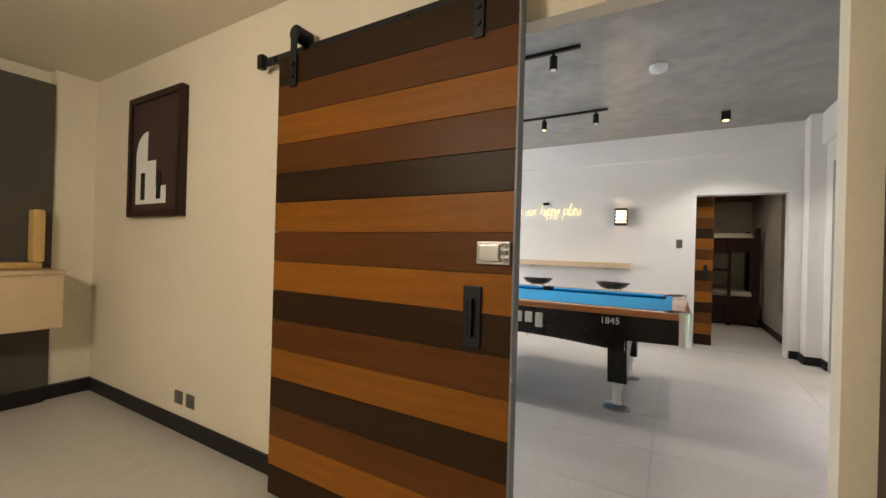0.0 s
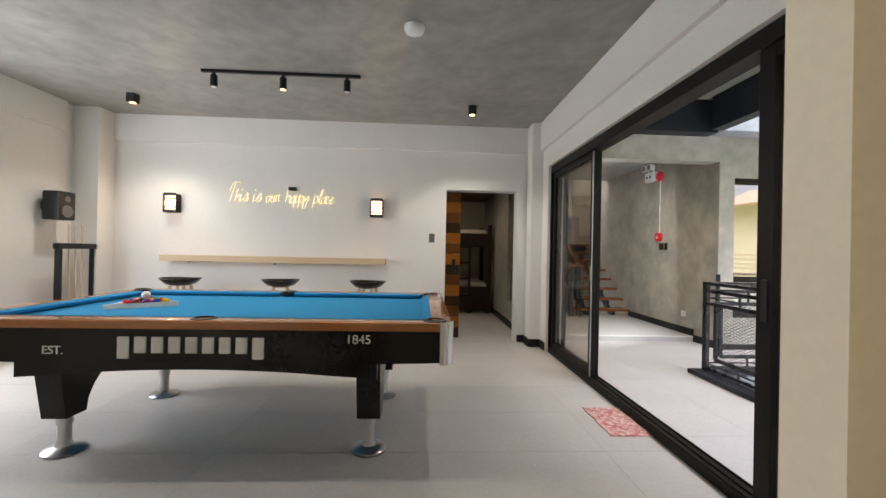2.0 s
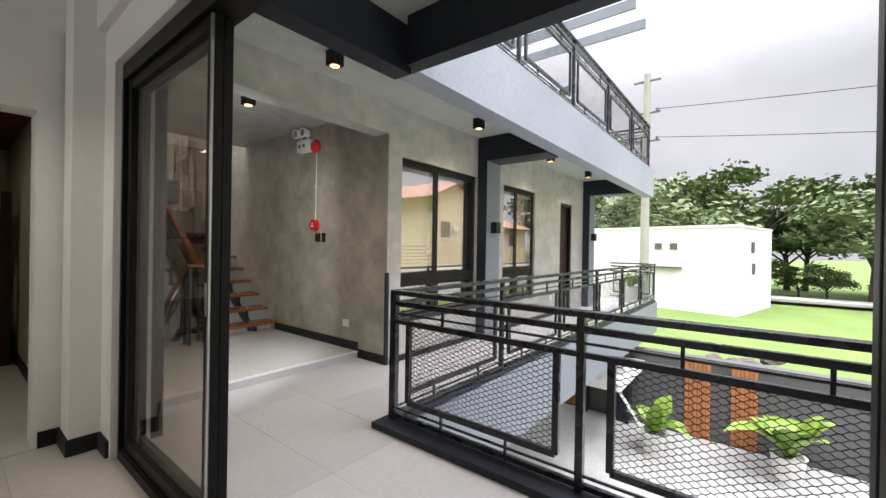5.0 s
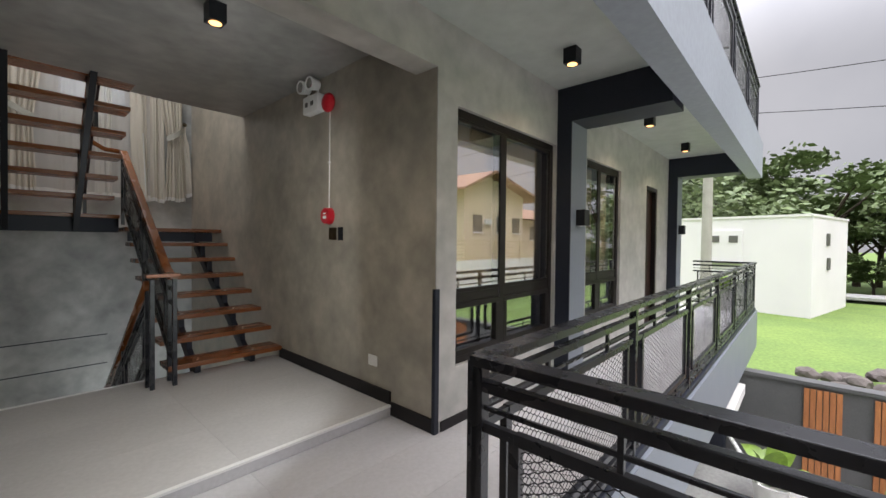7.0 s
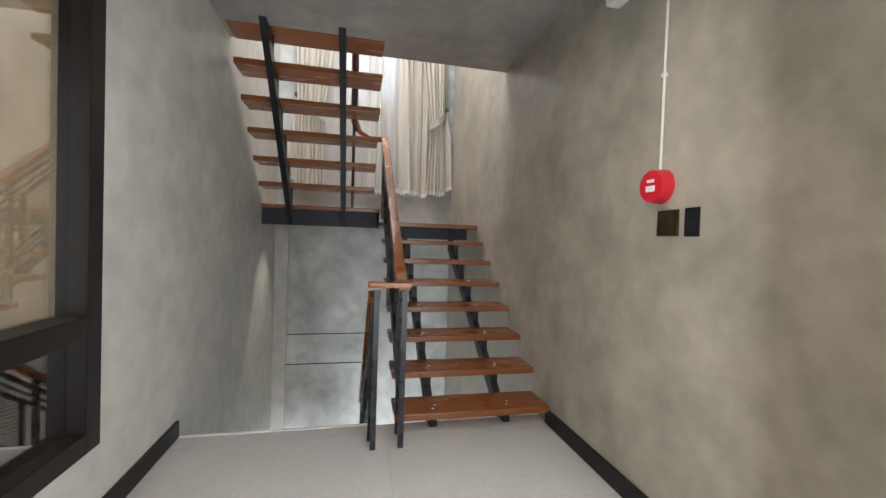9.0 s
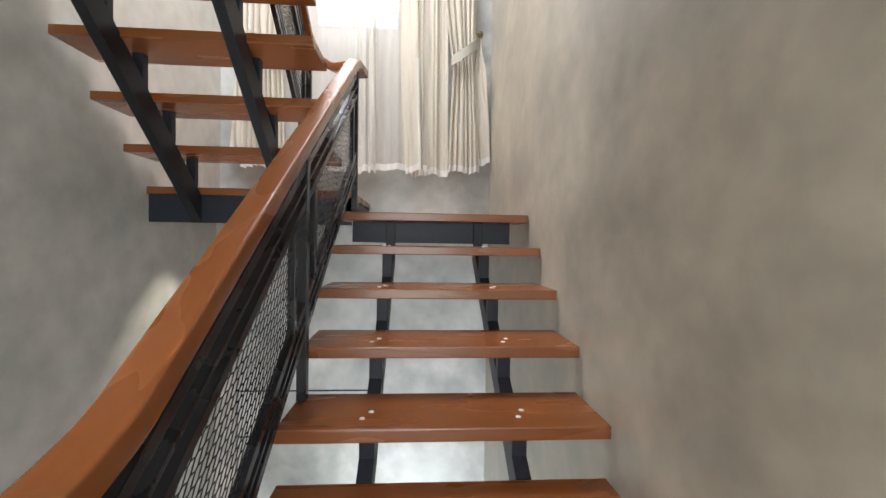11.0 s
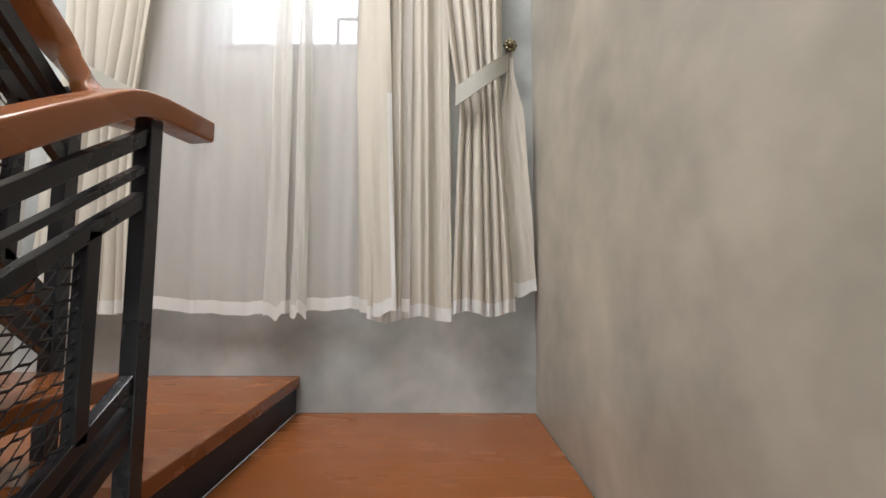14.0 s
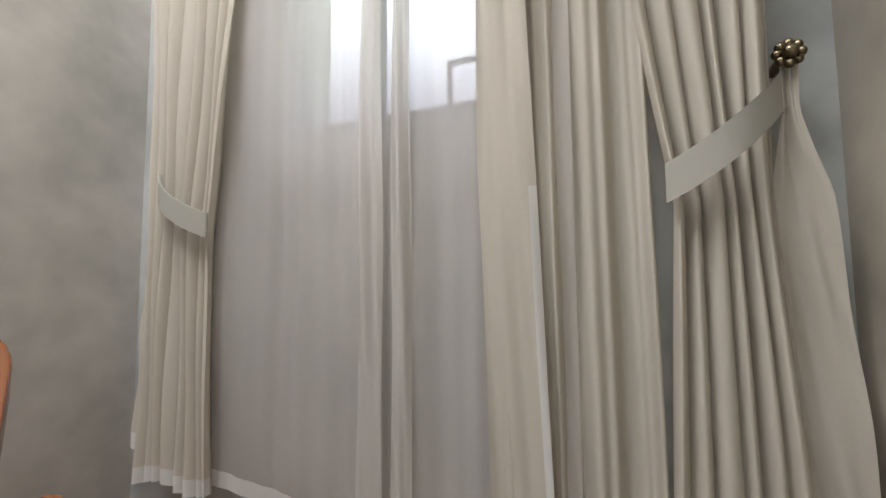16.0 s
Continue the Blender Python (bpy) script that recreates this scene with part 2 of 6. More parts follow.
M_FELT = mat("blue_billiard_cloth", (0.018, 0.25, 0.52), 0.9, var=0.06, scale=3, fine=300, bump=0.02, spec=0.2)
M_CHROME = mat("chrome", (0.82, 0.82, 0.82), 0.24, metal=1.0, var=0.03, bump=0.0)
M_ALU = mat("brushed_aluminium", (0.55, 0.55, 0.56), 0.32, metal=1.0, var=0.05, bump=0.0)
M_SILVER = mat("silver_lettering", (0.70, 0.70, 0.68), 0.4, var=0.04, bump=0.0)
M_WHITEP = mat("white_plastic", (0.78, 0.78, 0.76), 0.4, var=0.03, bump=0.0)
M_GREYP = mat("grey_plastic", (0.12, 0.115, 0.105), 0.45, var=0.05, bump=0.0)
M_RED = mat("red_alarm_plastic", (0.62, 0.015, 0.03), 0.3, var=0.05, bump=0.0)
M_BLUE = mat("blue_print", (0.02, 0.07, 0.42), 0.5, var=0.05, bump=0.0)
M_INK = mat("grey_print", (0.22, 0.22, 0.24), 0.6, var=0.05, bump=0.0)
M_PAPER = mat("sign_white", (0.80, 0.80, 0.80), 0.5, var=0.03, bump=0.0)
M_BRASS = mat("aged_brass", (0.20, 0.16, 0.10), 0.3, metal=1.0, var=0.15, bump=0.02)
M_BEIGE = mat("beige_blind", (0.76, 0.63, 0.45), 0.7, var=0.04, fine=200, bump=0.02)
M_TINT = glass("tinted_glass", (0.875, 0.853, 0.825), mirror=0.008)
M_WGLASS = glass("window_glass", (0.95, 0.94, 0.92), mirror=0.36)
M_SGLASS = glass("stair_window_glass", (0.80, 0.83, 0.86), mirror=0.02)
M_WARMGLOW = glow("warm_bulb", (1.0, 0.52, 0.20), 3.0)
M_NEON = glow("warm_neon_tube", (1.0, 0.84, 0.42), 0.6)
M_DRAPE = cloth("cream_drape", (0.70, 0.65, 0.57), 0.30)
M_SHEER = cloth("white_sheer", (0.79, 0.755, 0.72), 0.42, 0.36)
M_SHEERD = cloth("doubled_sheer", (0.76, 0.74, 0.70), 0.40, 0.12)
M_HEM = cloth("white_hem", (0.82, 0.81, 0.79), 0.25)
M_MATT = mat("dark_grey_fabric", (0.085, 0.075, 0.065), 0.9, var=0.1, fine=250, bump=0.05)
M_BED = mat("pale_bedding", (0.62, 0.58, 0.52), 0.8, var=0.06, bump=0.05)
M_LAWN = mat("lawn_grass", (0.145, 0.215, 0.045), 0.95, var=0.22, scale=0.35, fine=9, color2=(0.09, 0.15, 0.03), bump=0.3)
M_PAVE = mat("courtyard_concrete", (0.40, 0.40, 0.38), 0.8, var=0.12, scale=1.2, fine=20, bump=0.08)
M_HOUSE = mat("white_house_render", (0.76, 0.73, 0.74), 0.7, var=0.03, scale=0.4, bump=0.02)
M_BHOUSE = mat("beige_house_render", (0.70, 0.58, 0.42), 0.7, var=0.06, scale=0.5, bump=0.02)
M_ROOF = mat("brown_roof", (0.30, 0.16, 0.10), 0.7, var=0.1, scale=1, bump=0.05)
M_FENCE = mat("dark_grey_render", (0.10, 0.10, 0.10), 0.8, var=0.12, scale=1.5, bump=0.06)
M_SLATW = mat("fence_wood", (0.42, 0.16, 0.055), 0.5, var=0.15, scale=3, fine=25, stretch=(6, 6, 1), bump=0.04, island=0.08)
M_POLE = mat("concrete_pole", (0.40, 0.38, 0.34), 0.8, var=0.1, scale=2, bump=0.05)
M_BARK = mat("bark", (0.10, 0.075, 0.055), 0.9, var=0.2, scale=4, bump=0.3)
M_LEAF = mat("tree_leaf", (0.15, 0.20, 0.075), 0.6, var=0.25, scale=1.5, fine=6, color2=(0.075, 0.115, 0.04), bump=0.0)
M_LEAF_Y = mat("garden_leaf", (0.20, 0.32, 0.04), 0.45, var=0.2, scale=4, fine=20, bump=0.0)
M_TERRA = mat("white_pot", (0.74, 0.73, 0.70), 0.6, var=0.06, bump=0.02)
M_STONE = mat("rubble", (0.13, 0.11, 0.10), 0.9, var=0.25, scale=3, bump=0.3)
M_RUG = mat("woven_red_rug", (0.66, 0.47, 0.44), 0.95, var=0.25, scale=30, fine=90, color2=(0.42, 0.13, 0.13), bump=0.3, span=(0.38, 0.62))

# ---- builders ----
def bm_new():
    return bmesh.new()


def box(bm, x0, x1, y0, y1, z0, z1, bev=0.0):
    r = bmesh.ops.create_cube(bm, size=1.0)
    vs = r["verts"]
    for v in vs:
        v.co = Vector(((x0 + x1) / 2 + v.co.x * (x1 - x0), (y0 + y1) / 2 + v.co.y * (y1 - y0), (z0 + z1) / 2 + v.co.z * (z1 - z0)))
    if bev:
        es = list({e for v in vs for e in v.link_edges})
        bmesh.ops.bevel(bm, geom=es, offset=bev, segments=2, affect="EDGES", profile=0.6)
    return bm


def bar(bm, p, q, w, h, bev=0.0, up=(0, 0, 1)):
    """A bar of section w x h from p to q."""
    p, q = Vector(p), Vector(q)
    d = (q - p).normalized()
    u = Vector(up)
    if abs(d.dot(u)) > 0.99:
        u = Vector((0, 1, 0))
    s = d.cross(u).normalized()
    u = s.cross(d).normalized()
    r = bmesh.ops.create_cube(bm, size=1.0)
    vs = r["verts"]
    for v in vs:
        c = p if v.co.y < 0 else q
        v.co = c + s * (v.co.x * w) + u * (v.co.z * h)
    if bev:
        es = list({e for v in vs for e in v.link_edges})
        bmesh.ops.bevel(bm, geom=es, offset=bev, segments=2, affect="EDGES", profile=0.6)
    return bm


def cyl(bm, p, q, r0, r1=None, seg=20):
    p, q = Vector(p), Vector(q)
    d = q - p
    m = Matrix.Translation((p + q) / 2) @ d.to_track_quat("Z", "Y").to_matrix().to_4x4()
    bmesh.ops.create_cone(bm, cap_ends=True, segments=seg, radius1=r0, radius2=r0 if r1 is None else r1, depth=d.length, matrix=m)
    return bm


def lathe(bm, c, profile, seg=28):
    """Turn (radius, height) pairs about a vertical axis at c."""
    rings = []
    for r, h in profile:
        rings.append([bm.verts.new((c[0] + r * math.cos(a), c[1] + r * math.sin(a), c[2] + h)) for a in [2 * math.pi * k / seg for k in range(seg)]])
    for a, b in zip(rings, rings[1:]):
        for k in range(seg):
            bm.faces.new((a[k], a[(k + 1) % seg], b[(k + 1) % seg], b[k]))
    bm.faces.new(rings[0][::-1])
    bm.faces.new(rings[-1])
    return bm


def prism(bm, pts, axis, a, b):
    """Extrude a polygon of 2D points along an axis from a to b."""
    def co(p, t):
        return {"x": (t, p[0], p[1]), "y": (p[0], t, p[1]), "z": (p[0], p[1], t)}[axis]
    v0 = [bm.verts.new(co(p, a)) for p in pts]
    v1 = [bm.verts.new(co(p, b)) for p in pts]
    n = len(pts)
    for k in range(n):
        bm.faces.new((v0[k], v0[(k + 1) % n], v1[(k + 1) % n], v1[k]))
    bm.faces.new(v0[::-1])
    bm.faces.new(v1)
    return bm


def mesh_of(name, bm, material, smooth=False):
    bmesh.ops.recalc_face_normals(bm, faces=bm.faces)
    me = bpy.data.meshes.new(name)
    bm.to_mesh(me)
    bm.free()
    me.materials.append(material)
    if smooth:
        for p in me.polygons:
            p.use_smooth = True
        me.set_sharp_from_angle(angle=radians(40))
    return me


def thing(name, at, label, category, group=""):
    ob = new(name)
    ob.location = at
    ob.empty_display_size = 0.1
    return tagged(ob, label, category, group)


def part(name, bm, material, parent, label="", smooth=False):
    ob = new(name, bm if isinstance(bm, bpy.types.Mesh) else mesh_of(name, bm, material, smooth))
    ob.parent = parent
    if parent.type == "EMPTY":
        ob.matrix_parent_inverse = Matrix.Translation(-parent.location)
    if label:
        tagged(ob, label)
    return ob


def solid(name, bm, material, label, category, group="", kind="", smooth=False):
    ob = new(name, mesh_of(name, bm, material, smooth))
    return tagged(ob, label, category, group, kind)


def setting(name, bm, material, label="", category=""):
    return solid(name, bm, material, label, category or "wall", "", "structure")


def wire(bm, a, u, v, nu, nv, t=0.0035):
    """Expanded metal with six-sided holes filling the parallelogram a, a+u, a+v; one strand for each half row."""
    a, u, v = Vector(a), Vector(u), Vector(v)
    nrm = u.cross(v).normalized() * t * 0.6
    hv = v.normalized() * t
    for j in range(nv):
        for s in (0, 1):
            prev = None
            for i in range(nu):
                for du, f in ((0.0, 0), (0.16, 0), (0.5, 1), (0.66, 1)) + (((1.0, 0),) if i == nu - 1 else ()):
                    c = a + u * ((i + du) / nu) + v * ((j + (0.5 * f if s == 0 else 1 - 0.5 * f)) / nv)
                    ring = [bm.verts.new(c + hv), bm.verts.new(c + nrm), bm.verts.new(c - hv), bm.verts.new(c - nrm)]
                    if prev:
                        for k in range(4):
                            bm.faces.new((prev[k], prev[(k + 1) % 4], ring[(k + 1) % 4], ring[k]))
                    prev = ring
    return bm


def text(name, body, m, size, material, parent=None, extrude=0.001, label=""):
    cu = bpy.data.curves.new(name, "FONT")
    cu.body, cu.size, cu.extrude, cu.align_x, cu.align_y = body, size, extrude, "CENTER", "CENTER"
    tmp = bpy.data.objects.new(name, cu)
    scene.collection.objects.link(tmp)
    dg = bpy.context.evaluated_depsgraph_get()
    me = bpy.data.meshes.new_from_object(tmp.evaluated_get(dg))
    bpy.data.objects.remove(tmp)
    me.transform(m)
    me.materials.clear()
    me.materials.append(material)
    ob = new(name, me)
    if parent:
        ob.parent = parent
        if parent.type == "EMPTY":
            ob.matrix_parent_inverse = Matrix.Translation(-parent.location)
    if label:
        tagged(ob, label)
    return ob

# ---- structure: bedroom, games room, bunk room, hall, balcony ----
BACK, SLIDE, FRONT, HALLX, CURT = 6.71, 1.78, 6.385, 4.13, 11.675
CEIL, HALLZ, STEPY = 2.95, 0.075, 6.845
SOFF, BEAMZ, FASZ = 2.85, 2.515, 3.12  # balcony soffit, underside of its beams, top of its edge beam

bm = bm_new()  # floor slab under rooms and balcony
box(bm, -4.4, 3.15, -3.0, 6.93, -0.30, -0.012)
box(bm, -2.4, 1.64, 6.93, 10.9, -0.30, -0.012)
box(bm, 1.64, 3.15, 6.93, 8.8, -0.30, -0.012)
box(bm, 3.15, 12.4, 5.28, 8.8, -0.30, -0.012)
setting("floor", bm, M_GROUT, "grey grout bed under large floor tiles", "floor")

bm = bm_new()  # wall between bedroom and games room, with wide doorway
box(bm, -4.2, -0.60, 1.64, 1.72, -0.012, CEIL)
box(bm, 0.625, 1.75, 1.64, 1.72, -0.012, CEIL)
box(bm, -0.60, 0.625, 1.64, 1.72, 2.08, CEIL)
setting("wall_south", bm, M_WARMTINT, "white wall with warm lamplight in its colour, and a wide doorway", "wall")
bm = bm_new()
box(bm, -3.95, -0.60, 1.622, 1.64, 0, 0.10, 0.003)
box(bm, 0.74, 2.2, 1.622, 1.64, 0, 0.10, 0.003)
setting("baseboard", bm, M_BASE, "dark brown baseboard along the bedroom wall", "baseboard")
bm = bm_new()
box(bm, -4.15, -3.95, 1.38, 1.64, -0.012, 2.55)
box(bm, -4.3, -4.05, -3.0, 1.38, -0.012, 2.55)
setting("wall_bedroom_west", bm, M_WARMTINT, "white bedroom wall with warm lamplight in its colour, and a corner pier", "wall")
bm = bm_new()
box(bm, -4.05, -3.93, -3.0, 1.38, -0.012, 2.43)
setting("wall_panel", bm, M_MATT, "dark grey fabric wall panel", "panel")
bm = bm_new()
box(bm, -3.95, -3.90, 1.34, 1.64, 0, 0.10, 0.003)
box(bm, -3.93, -3.86, -3.0, 1.34, 0, 0.10, 0.003)
setting("baseboard_west", bm, M_BASE, "dark brown baseboard", "baseboard")
bm = bm_new()
box(bm, -4.3, 2.4, -3.2, -3.0, -0.012, 2.55)
box(bm, 2.2, 2.4, -3.0, 1.65, -0.012, 2.55)
setting("wall_bedroom_rest", bm, M_WARMTINT, "plain white bedroom walls with warm lamplight in their colour", "wall")
bm = bm_new()
box(bm, -4.3, 2.4, -3.2, 1.65, 2.55, 2.70)
setting("ceiling_bedroom", bm, M_WARMTINT, "white bedroom ceiling with warm lamplight in its colour", "ceiling")

# games room
bm = bm_new()
box(bm, -4.4, 0.49, BACK, 6.93, -0.012, CEIL)
box(bm, 1.48, 1.75, BACK, 6.93, -0.012, CEIL)
box(bm, 0.49, 1.48, BACK, 6.93, 2.08, CEIL)
setting("wall_north", bm, M_WHITE, "white painted wall with an open doorway", "wall")
bm = bm_new()
box(bm, -4.15, 1.75, 6.672, BACK, 2.60, CEIL)
setting("trim_beam_north", bm, M_WHITE, "shallow white beam along the top of the wall", "beam")
# the opening is assumed and never in view; it lets light in
bm = bm_new()
box(bm, -4.4, -4.2, 1.72, 3.2, -0.012, CEIL)
box(bm, -4.4, -4.2, 5.2, BACK, -0.012, CEIL)
box(bm, -4.4, -4.2, 3.2, 5.2, -0.012, 0.9)
box(bm, -4.4, -4.2, 3.2, 5.2, 2.4, CEIL)
setting("wall_west", bm, M_WHITE, "white painted wall with an assumed opening out of view", "wall")
bm = bm_new()
box(bm, -4.2, -4.15, 1.72, 6.3, 2.60, CEIL)
box(bm, -4.2, -3.89, 6.44, BACK, -0.012, CEIL)
setting("trim_column_west", bm, M_WHITE, "white corner column and shallow beam", "column")
bm = bm_new()
box(bm, 1.75, 1.95, 1.65, 2.0, -0.012, CEIL)
box(bm, 1.75, 1.95, 2.0, 6.22, 2.34, CEIL)
box(bm, 1.75, 1.95, 6.22, 6.93, -0.012, CEIL)
setting("wall_east", bm, M_WHITE, "white painted wall over the sliding doors", "wall")
bm = bm_new()
box(bm, 1.705, 1.75, 1.95, 6.44, 2.58, CEIL)
box(bm, 1.60, 1.75, 6.44, BACK - 0.04, -0.012, CEIL)
setting("trim_column_east", bm, M_WHITE, "white corner column and shallow beam", "column")
bm = bm_new()
box(bm, 1.585, 1.60, 6.43, BACK, 0, 0.10, 0.003)
box(bm, 1.585, 1.75, 6.425, 6.44, 0, 0.10, 0.003)
box(bm, 1.73, 1.75, 6.24, 6.425, 0, 0.10, 0.003)
box(bm, 1.50, 1.585, BACK - 0.015, BACK, 0, 0.10, 0.003)
setting("baseboard_corner", bm, M_BASE, "black baseboard round the corner column", "baseboard")
bm = bm_new()
box(bm, -4.4, 1.95, 1.65, 6.93, CEIL, 3.25)
setting("ceiling_games", bm, M_CEIL, "mottled grey skim-coat concrete ceiling", "ceiling")

# bunk room beyond the doorway
bm = bm_new()
box(bm, -2.2, 1.64, 10.7, 10.85, -0.012, 2.5)
box(bm, -2.35, -2.2, 6.93, 10.85, -0.012, 2.5)
setting("wall_bunk", bm, M_WARMTINT, "dim cream walls of the bunk room", "wall")
bm = bm_new()
box(bm, -2.2, 1.64, 6.93, 10.7, 2.42, 2.5)
setting("ceiling_bunk", bm, M_WOOD_M, "brown wood-clad bunk room ceiling", "ceiling")
bm = bm_new()
box(bm, 1.62, 1.64, 6.95, 10.7, 0, 0.10, 0.003)
box(bm, -2.2, 1.62, 10.68, 10.7, 0, 0.10, 0.003)
setting("baseboard_bunk", bm, M_BASE, "dark baseboard in the bunk room", "baseboard")

# stair hall
bm = bm_new()  # left wall, shared with the bunk room; window opening
box(bm, 1.64, 1.84, 6.93, 7.24, -3.0, 3.1)
box(bm, 1.64, 1.84, 8.05, 12.0, -3.0, 6.0)
box(bm, 1.64, 1.84, 7.24, 8.05, -3.0, 0.42)
box(bm, 1.64, 1.84, 7.24, 8.05, 2.30, 3.1)
setting("wall_hall_west", bm, M_SKIM_L, "mottled grey skim-coat stair wall", "wall")
bm = bm_new()
box(bm, HALLX, HALLX + 0.2, 6.395, 12.0, -3.0, 6.0)
setting("wall_hall_east", bm, M_SKIM, "taupe grey skim-coat stair wall with a soft sheen", "wall")
bm = bm_new()  # window wall
WX0, WX1, WZ0, WZ1 = 2.585, 3.36, 3.085, 4.70
box(bm, 1.84, WX0, CURT, 11.95, -3.0, 6.0)
box(bm, WX1, HALLX, CURT, 11.95, -3.0, 6.0)
box(bm, WX0, WX1, CURT, 11.95, -3.0, WZ0)
box(bm, WX0, WX1, CURT, 11.95, WZ1, 6.0)
setting("wall_hall_north", bm, M_SKIM_B, "cool grey skim-coat wall under the stair window", "wall")
bm = bm_new()
box(bm, 1.84, 2.0, 11.62, CURT, -3.0, 1.55)
setting("trim_pier", bm, M_SKIM_L, "pale pier beside the lower stair wall", "pier")
bm = bm_new()
box(bm, 1.84, HALLX, 6.60, 9.66, 2.82, 3.10)
setting("ceiling_hall", bm, M_CEIL, "dark grey skim-coat hall ceiling", "ceiling")
# unseen upper closure; the gap in its south side is added to admit light
bm = bm_new()
box(bm, 1.64, 4.33, 6.9, 12.0, 5.6, 5.75)
box(bm, 1.64, 4.33, 6.75, 6.9, 3.1, 3.45)
box(bm, 1.64, 4.33, 6.75, 6.9, 5.4, 5.75)
box(bm, 1.64, 1.95, 6.75, 6.9, 3.45, 5.4)
box(bm, 3.95, 4.33, 6.75, 6.9, 3.45, 5.4)
setting("ceiling_upper", bm, M_SKIM_L, "pale ceiling over the stair with an added unseen gap for light", "ceiling")
bm = bm_new()
box(bm, 1.64, 1.84, 6.9, 8.05, 3.1, 5.6)
box(bm, 1.64, 4.33, 6.9, 12.0, -3.1, -3.0)
setting("wall_stair_rest", bm, M_SKIM_L, "plain grey walls closing the stairwell", "wall")
bm = bm_new()
box(bm, 1.84, HALLX, STEPY, 8.8, -0.012, HALLZ - 0.012)
setting("hall_step", bm, M_GROUT, "raised hall floor", "step")
bm = bm_new()
box(bm, 1.84, HALLX, STEPY - 0.010, STEPY, -0.002, HALLZ - 0.012, 0.001)
setting("trim_riser", bm, M_TILE_O, "pale tiled riser of the hall step", "riser")
bm = bm_new()
box(bm, 1.84, HALLX, STEPY - 0.016, STEPY + 0.012, HALLZ - 0.012, HALLZ + 0.004, 0.002)
box(bm, 1.84, 3.0, 8.79, 8.812, HALLZ - 0.010, HALLZ + 0.004, 0.002)
setting("trim_nosing", bm, M_WHITEP, "white plastic nosing on the hall step", "nosing")
bm = bm_new()
box(bm, HALLX - 0.016, HALLX, STEPY, 8.66, HALLZ, HALLZ + 0.10, 0.003)
box(bm, HALLX - 0.016, HALLX, 6.40, STEPY, 0, 0.10, 0.003)
box(bm, 1.84, 1.856, STEPY, 8.8, HALLZ, HALLZ + 0.10, 0.003)
box(bm, HALLX + 0.05, 5.88, FRONT - 0.014, FRONT, 0, 0.07, 0.003)
box(bm, 6.36, 8.9, FRONT - 0.014, FRONT, 0, 0.07, 0.003)
setting("baseboard_hall", bm, M_BASE, "black baseboard round the hall", "baseboard")
for k, (z, a) in enumerate(((-0.005, 3.1), (-0.40, 3.1))):
    bm = bm_new()
    box(bm, 2.0, a, CURT - 0.004, CURT, z - 0.006, z + 0.006)
    setting("trim_joint", bm, M_NAVY, "dark joint line in the stair wall", "joint")

# facade of the balcony
bm = bm_new()
box(bm, 4.34, 5.86, FRONT, 6.58, -0.012, 0.42)
box(bm, 4.34, 5.86, FRONT, 6.58, 2.30, SOFF)
box(bm, 5.86, 6.62, FRONT, 6.58, -0.012, SOFF)
box(bm, 6.62, 7.76, FRONT, 6.58, -0.012, 0.42)
box(bm, 6.62, 7.76, FRONT, 6.58, 2.30, SOFF)
box(bm, 7.76, 8.92, FRONT, 6.58, -0.012, SOFF)
box(bm, 8.92, 9.55, FRONT, 6.58, 2.24, SOFF)
box(bm, 9.55, 10.7, FRONT, 6.58, -0.012, SOFF)
setting("wall_facade", bm, M_SKIM_L, "pale grey skim-coat balcony facade with windows and a door", "wall")
bm = bm_new()
box(bm, HALLX, 4.34, FRONT, 6.395, -0.012, SOFF)
box(bm, 4.33, 4.34, 6.395, 6.58, -0.012, 0.42)
setting("trim_facade_edge", bm, M_SKIM_L, "pale plaster edge of the hall opening", "wall edge")
bm = bm_new()
box(bm, 1.95, HALLX, FRONT, 6.60, 2.51, SOFF)
setting("trim_lintel", bm, M_SKIM_L, "pale lintel over the hall opening", "lintel")
bm = bm_new()
box(bm, 4.34, 10.7, 6.58, 9.5, -0.3, -0.012)
box(bm, 4.34, 10.7, 9.4, 9.5, -0.012, SOFF)
box(bm, 10.6, 10.7, 6.58, 9.4, -0.012, SOFF)
setting("wall_rooms_behind", bm, M_WARMTINT, "plain rooms behind the facade windows", "wall")

# slab, beams and columns of the balcony
bm = bm_new()
box(bm, 1.95, 3.07, -3.0, 6.60, SOFF, 3.12)
box(bm, 3.07, 11.1, 5.42, 9.5, SOFF, 3.12)
box(bm, 3.07, 3.20, 5.2, 5.42, SOFF, 3.12)
setting("ceiling_balcony", bm, M_SOFFIT, "pale green-grey balcony soffit", "ceiling")
bm = bm_new()
prism(bm, ((5.12, BEAMZ), (5.32, BEAMZ), (5.42, SOFF - 0.06), (5.42, FASZ), (5.12, FASZ)), "x", 3.195, 11.2)
setting("trim_fascia", bm, M_FASCIA, "grey-blue edge beam of the upper balcony", "beam")
bm = bm_new()
box(bm, 3.07, 3.195, -3.0, 5.12, BEAMZ, FASZ)
setting("trim_beam_south", bm, M_NAVY, "dark blue-grey beam over the railing", "beam")
bm = bm_new()
box(bm, 1.95, 3.195, 5.20, 5.36, BEAMZ + 0.002, SOFF)
setting("trim_beam_cross", bm, M_NAVY, "dark blue-grey cross beam", "beam")
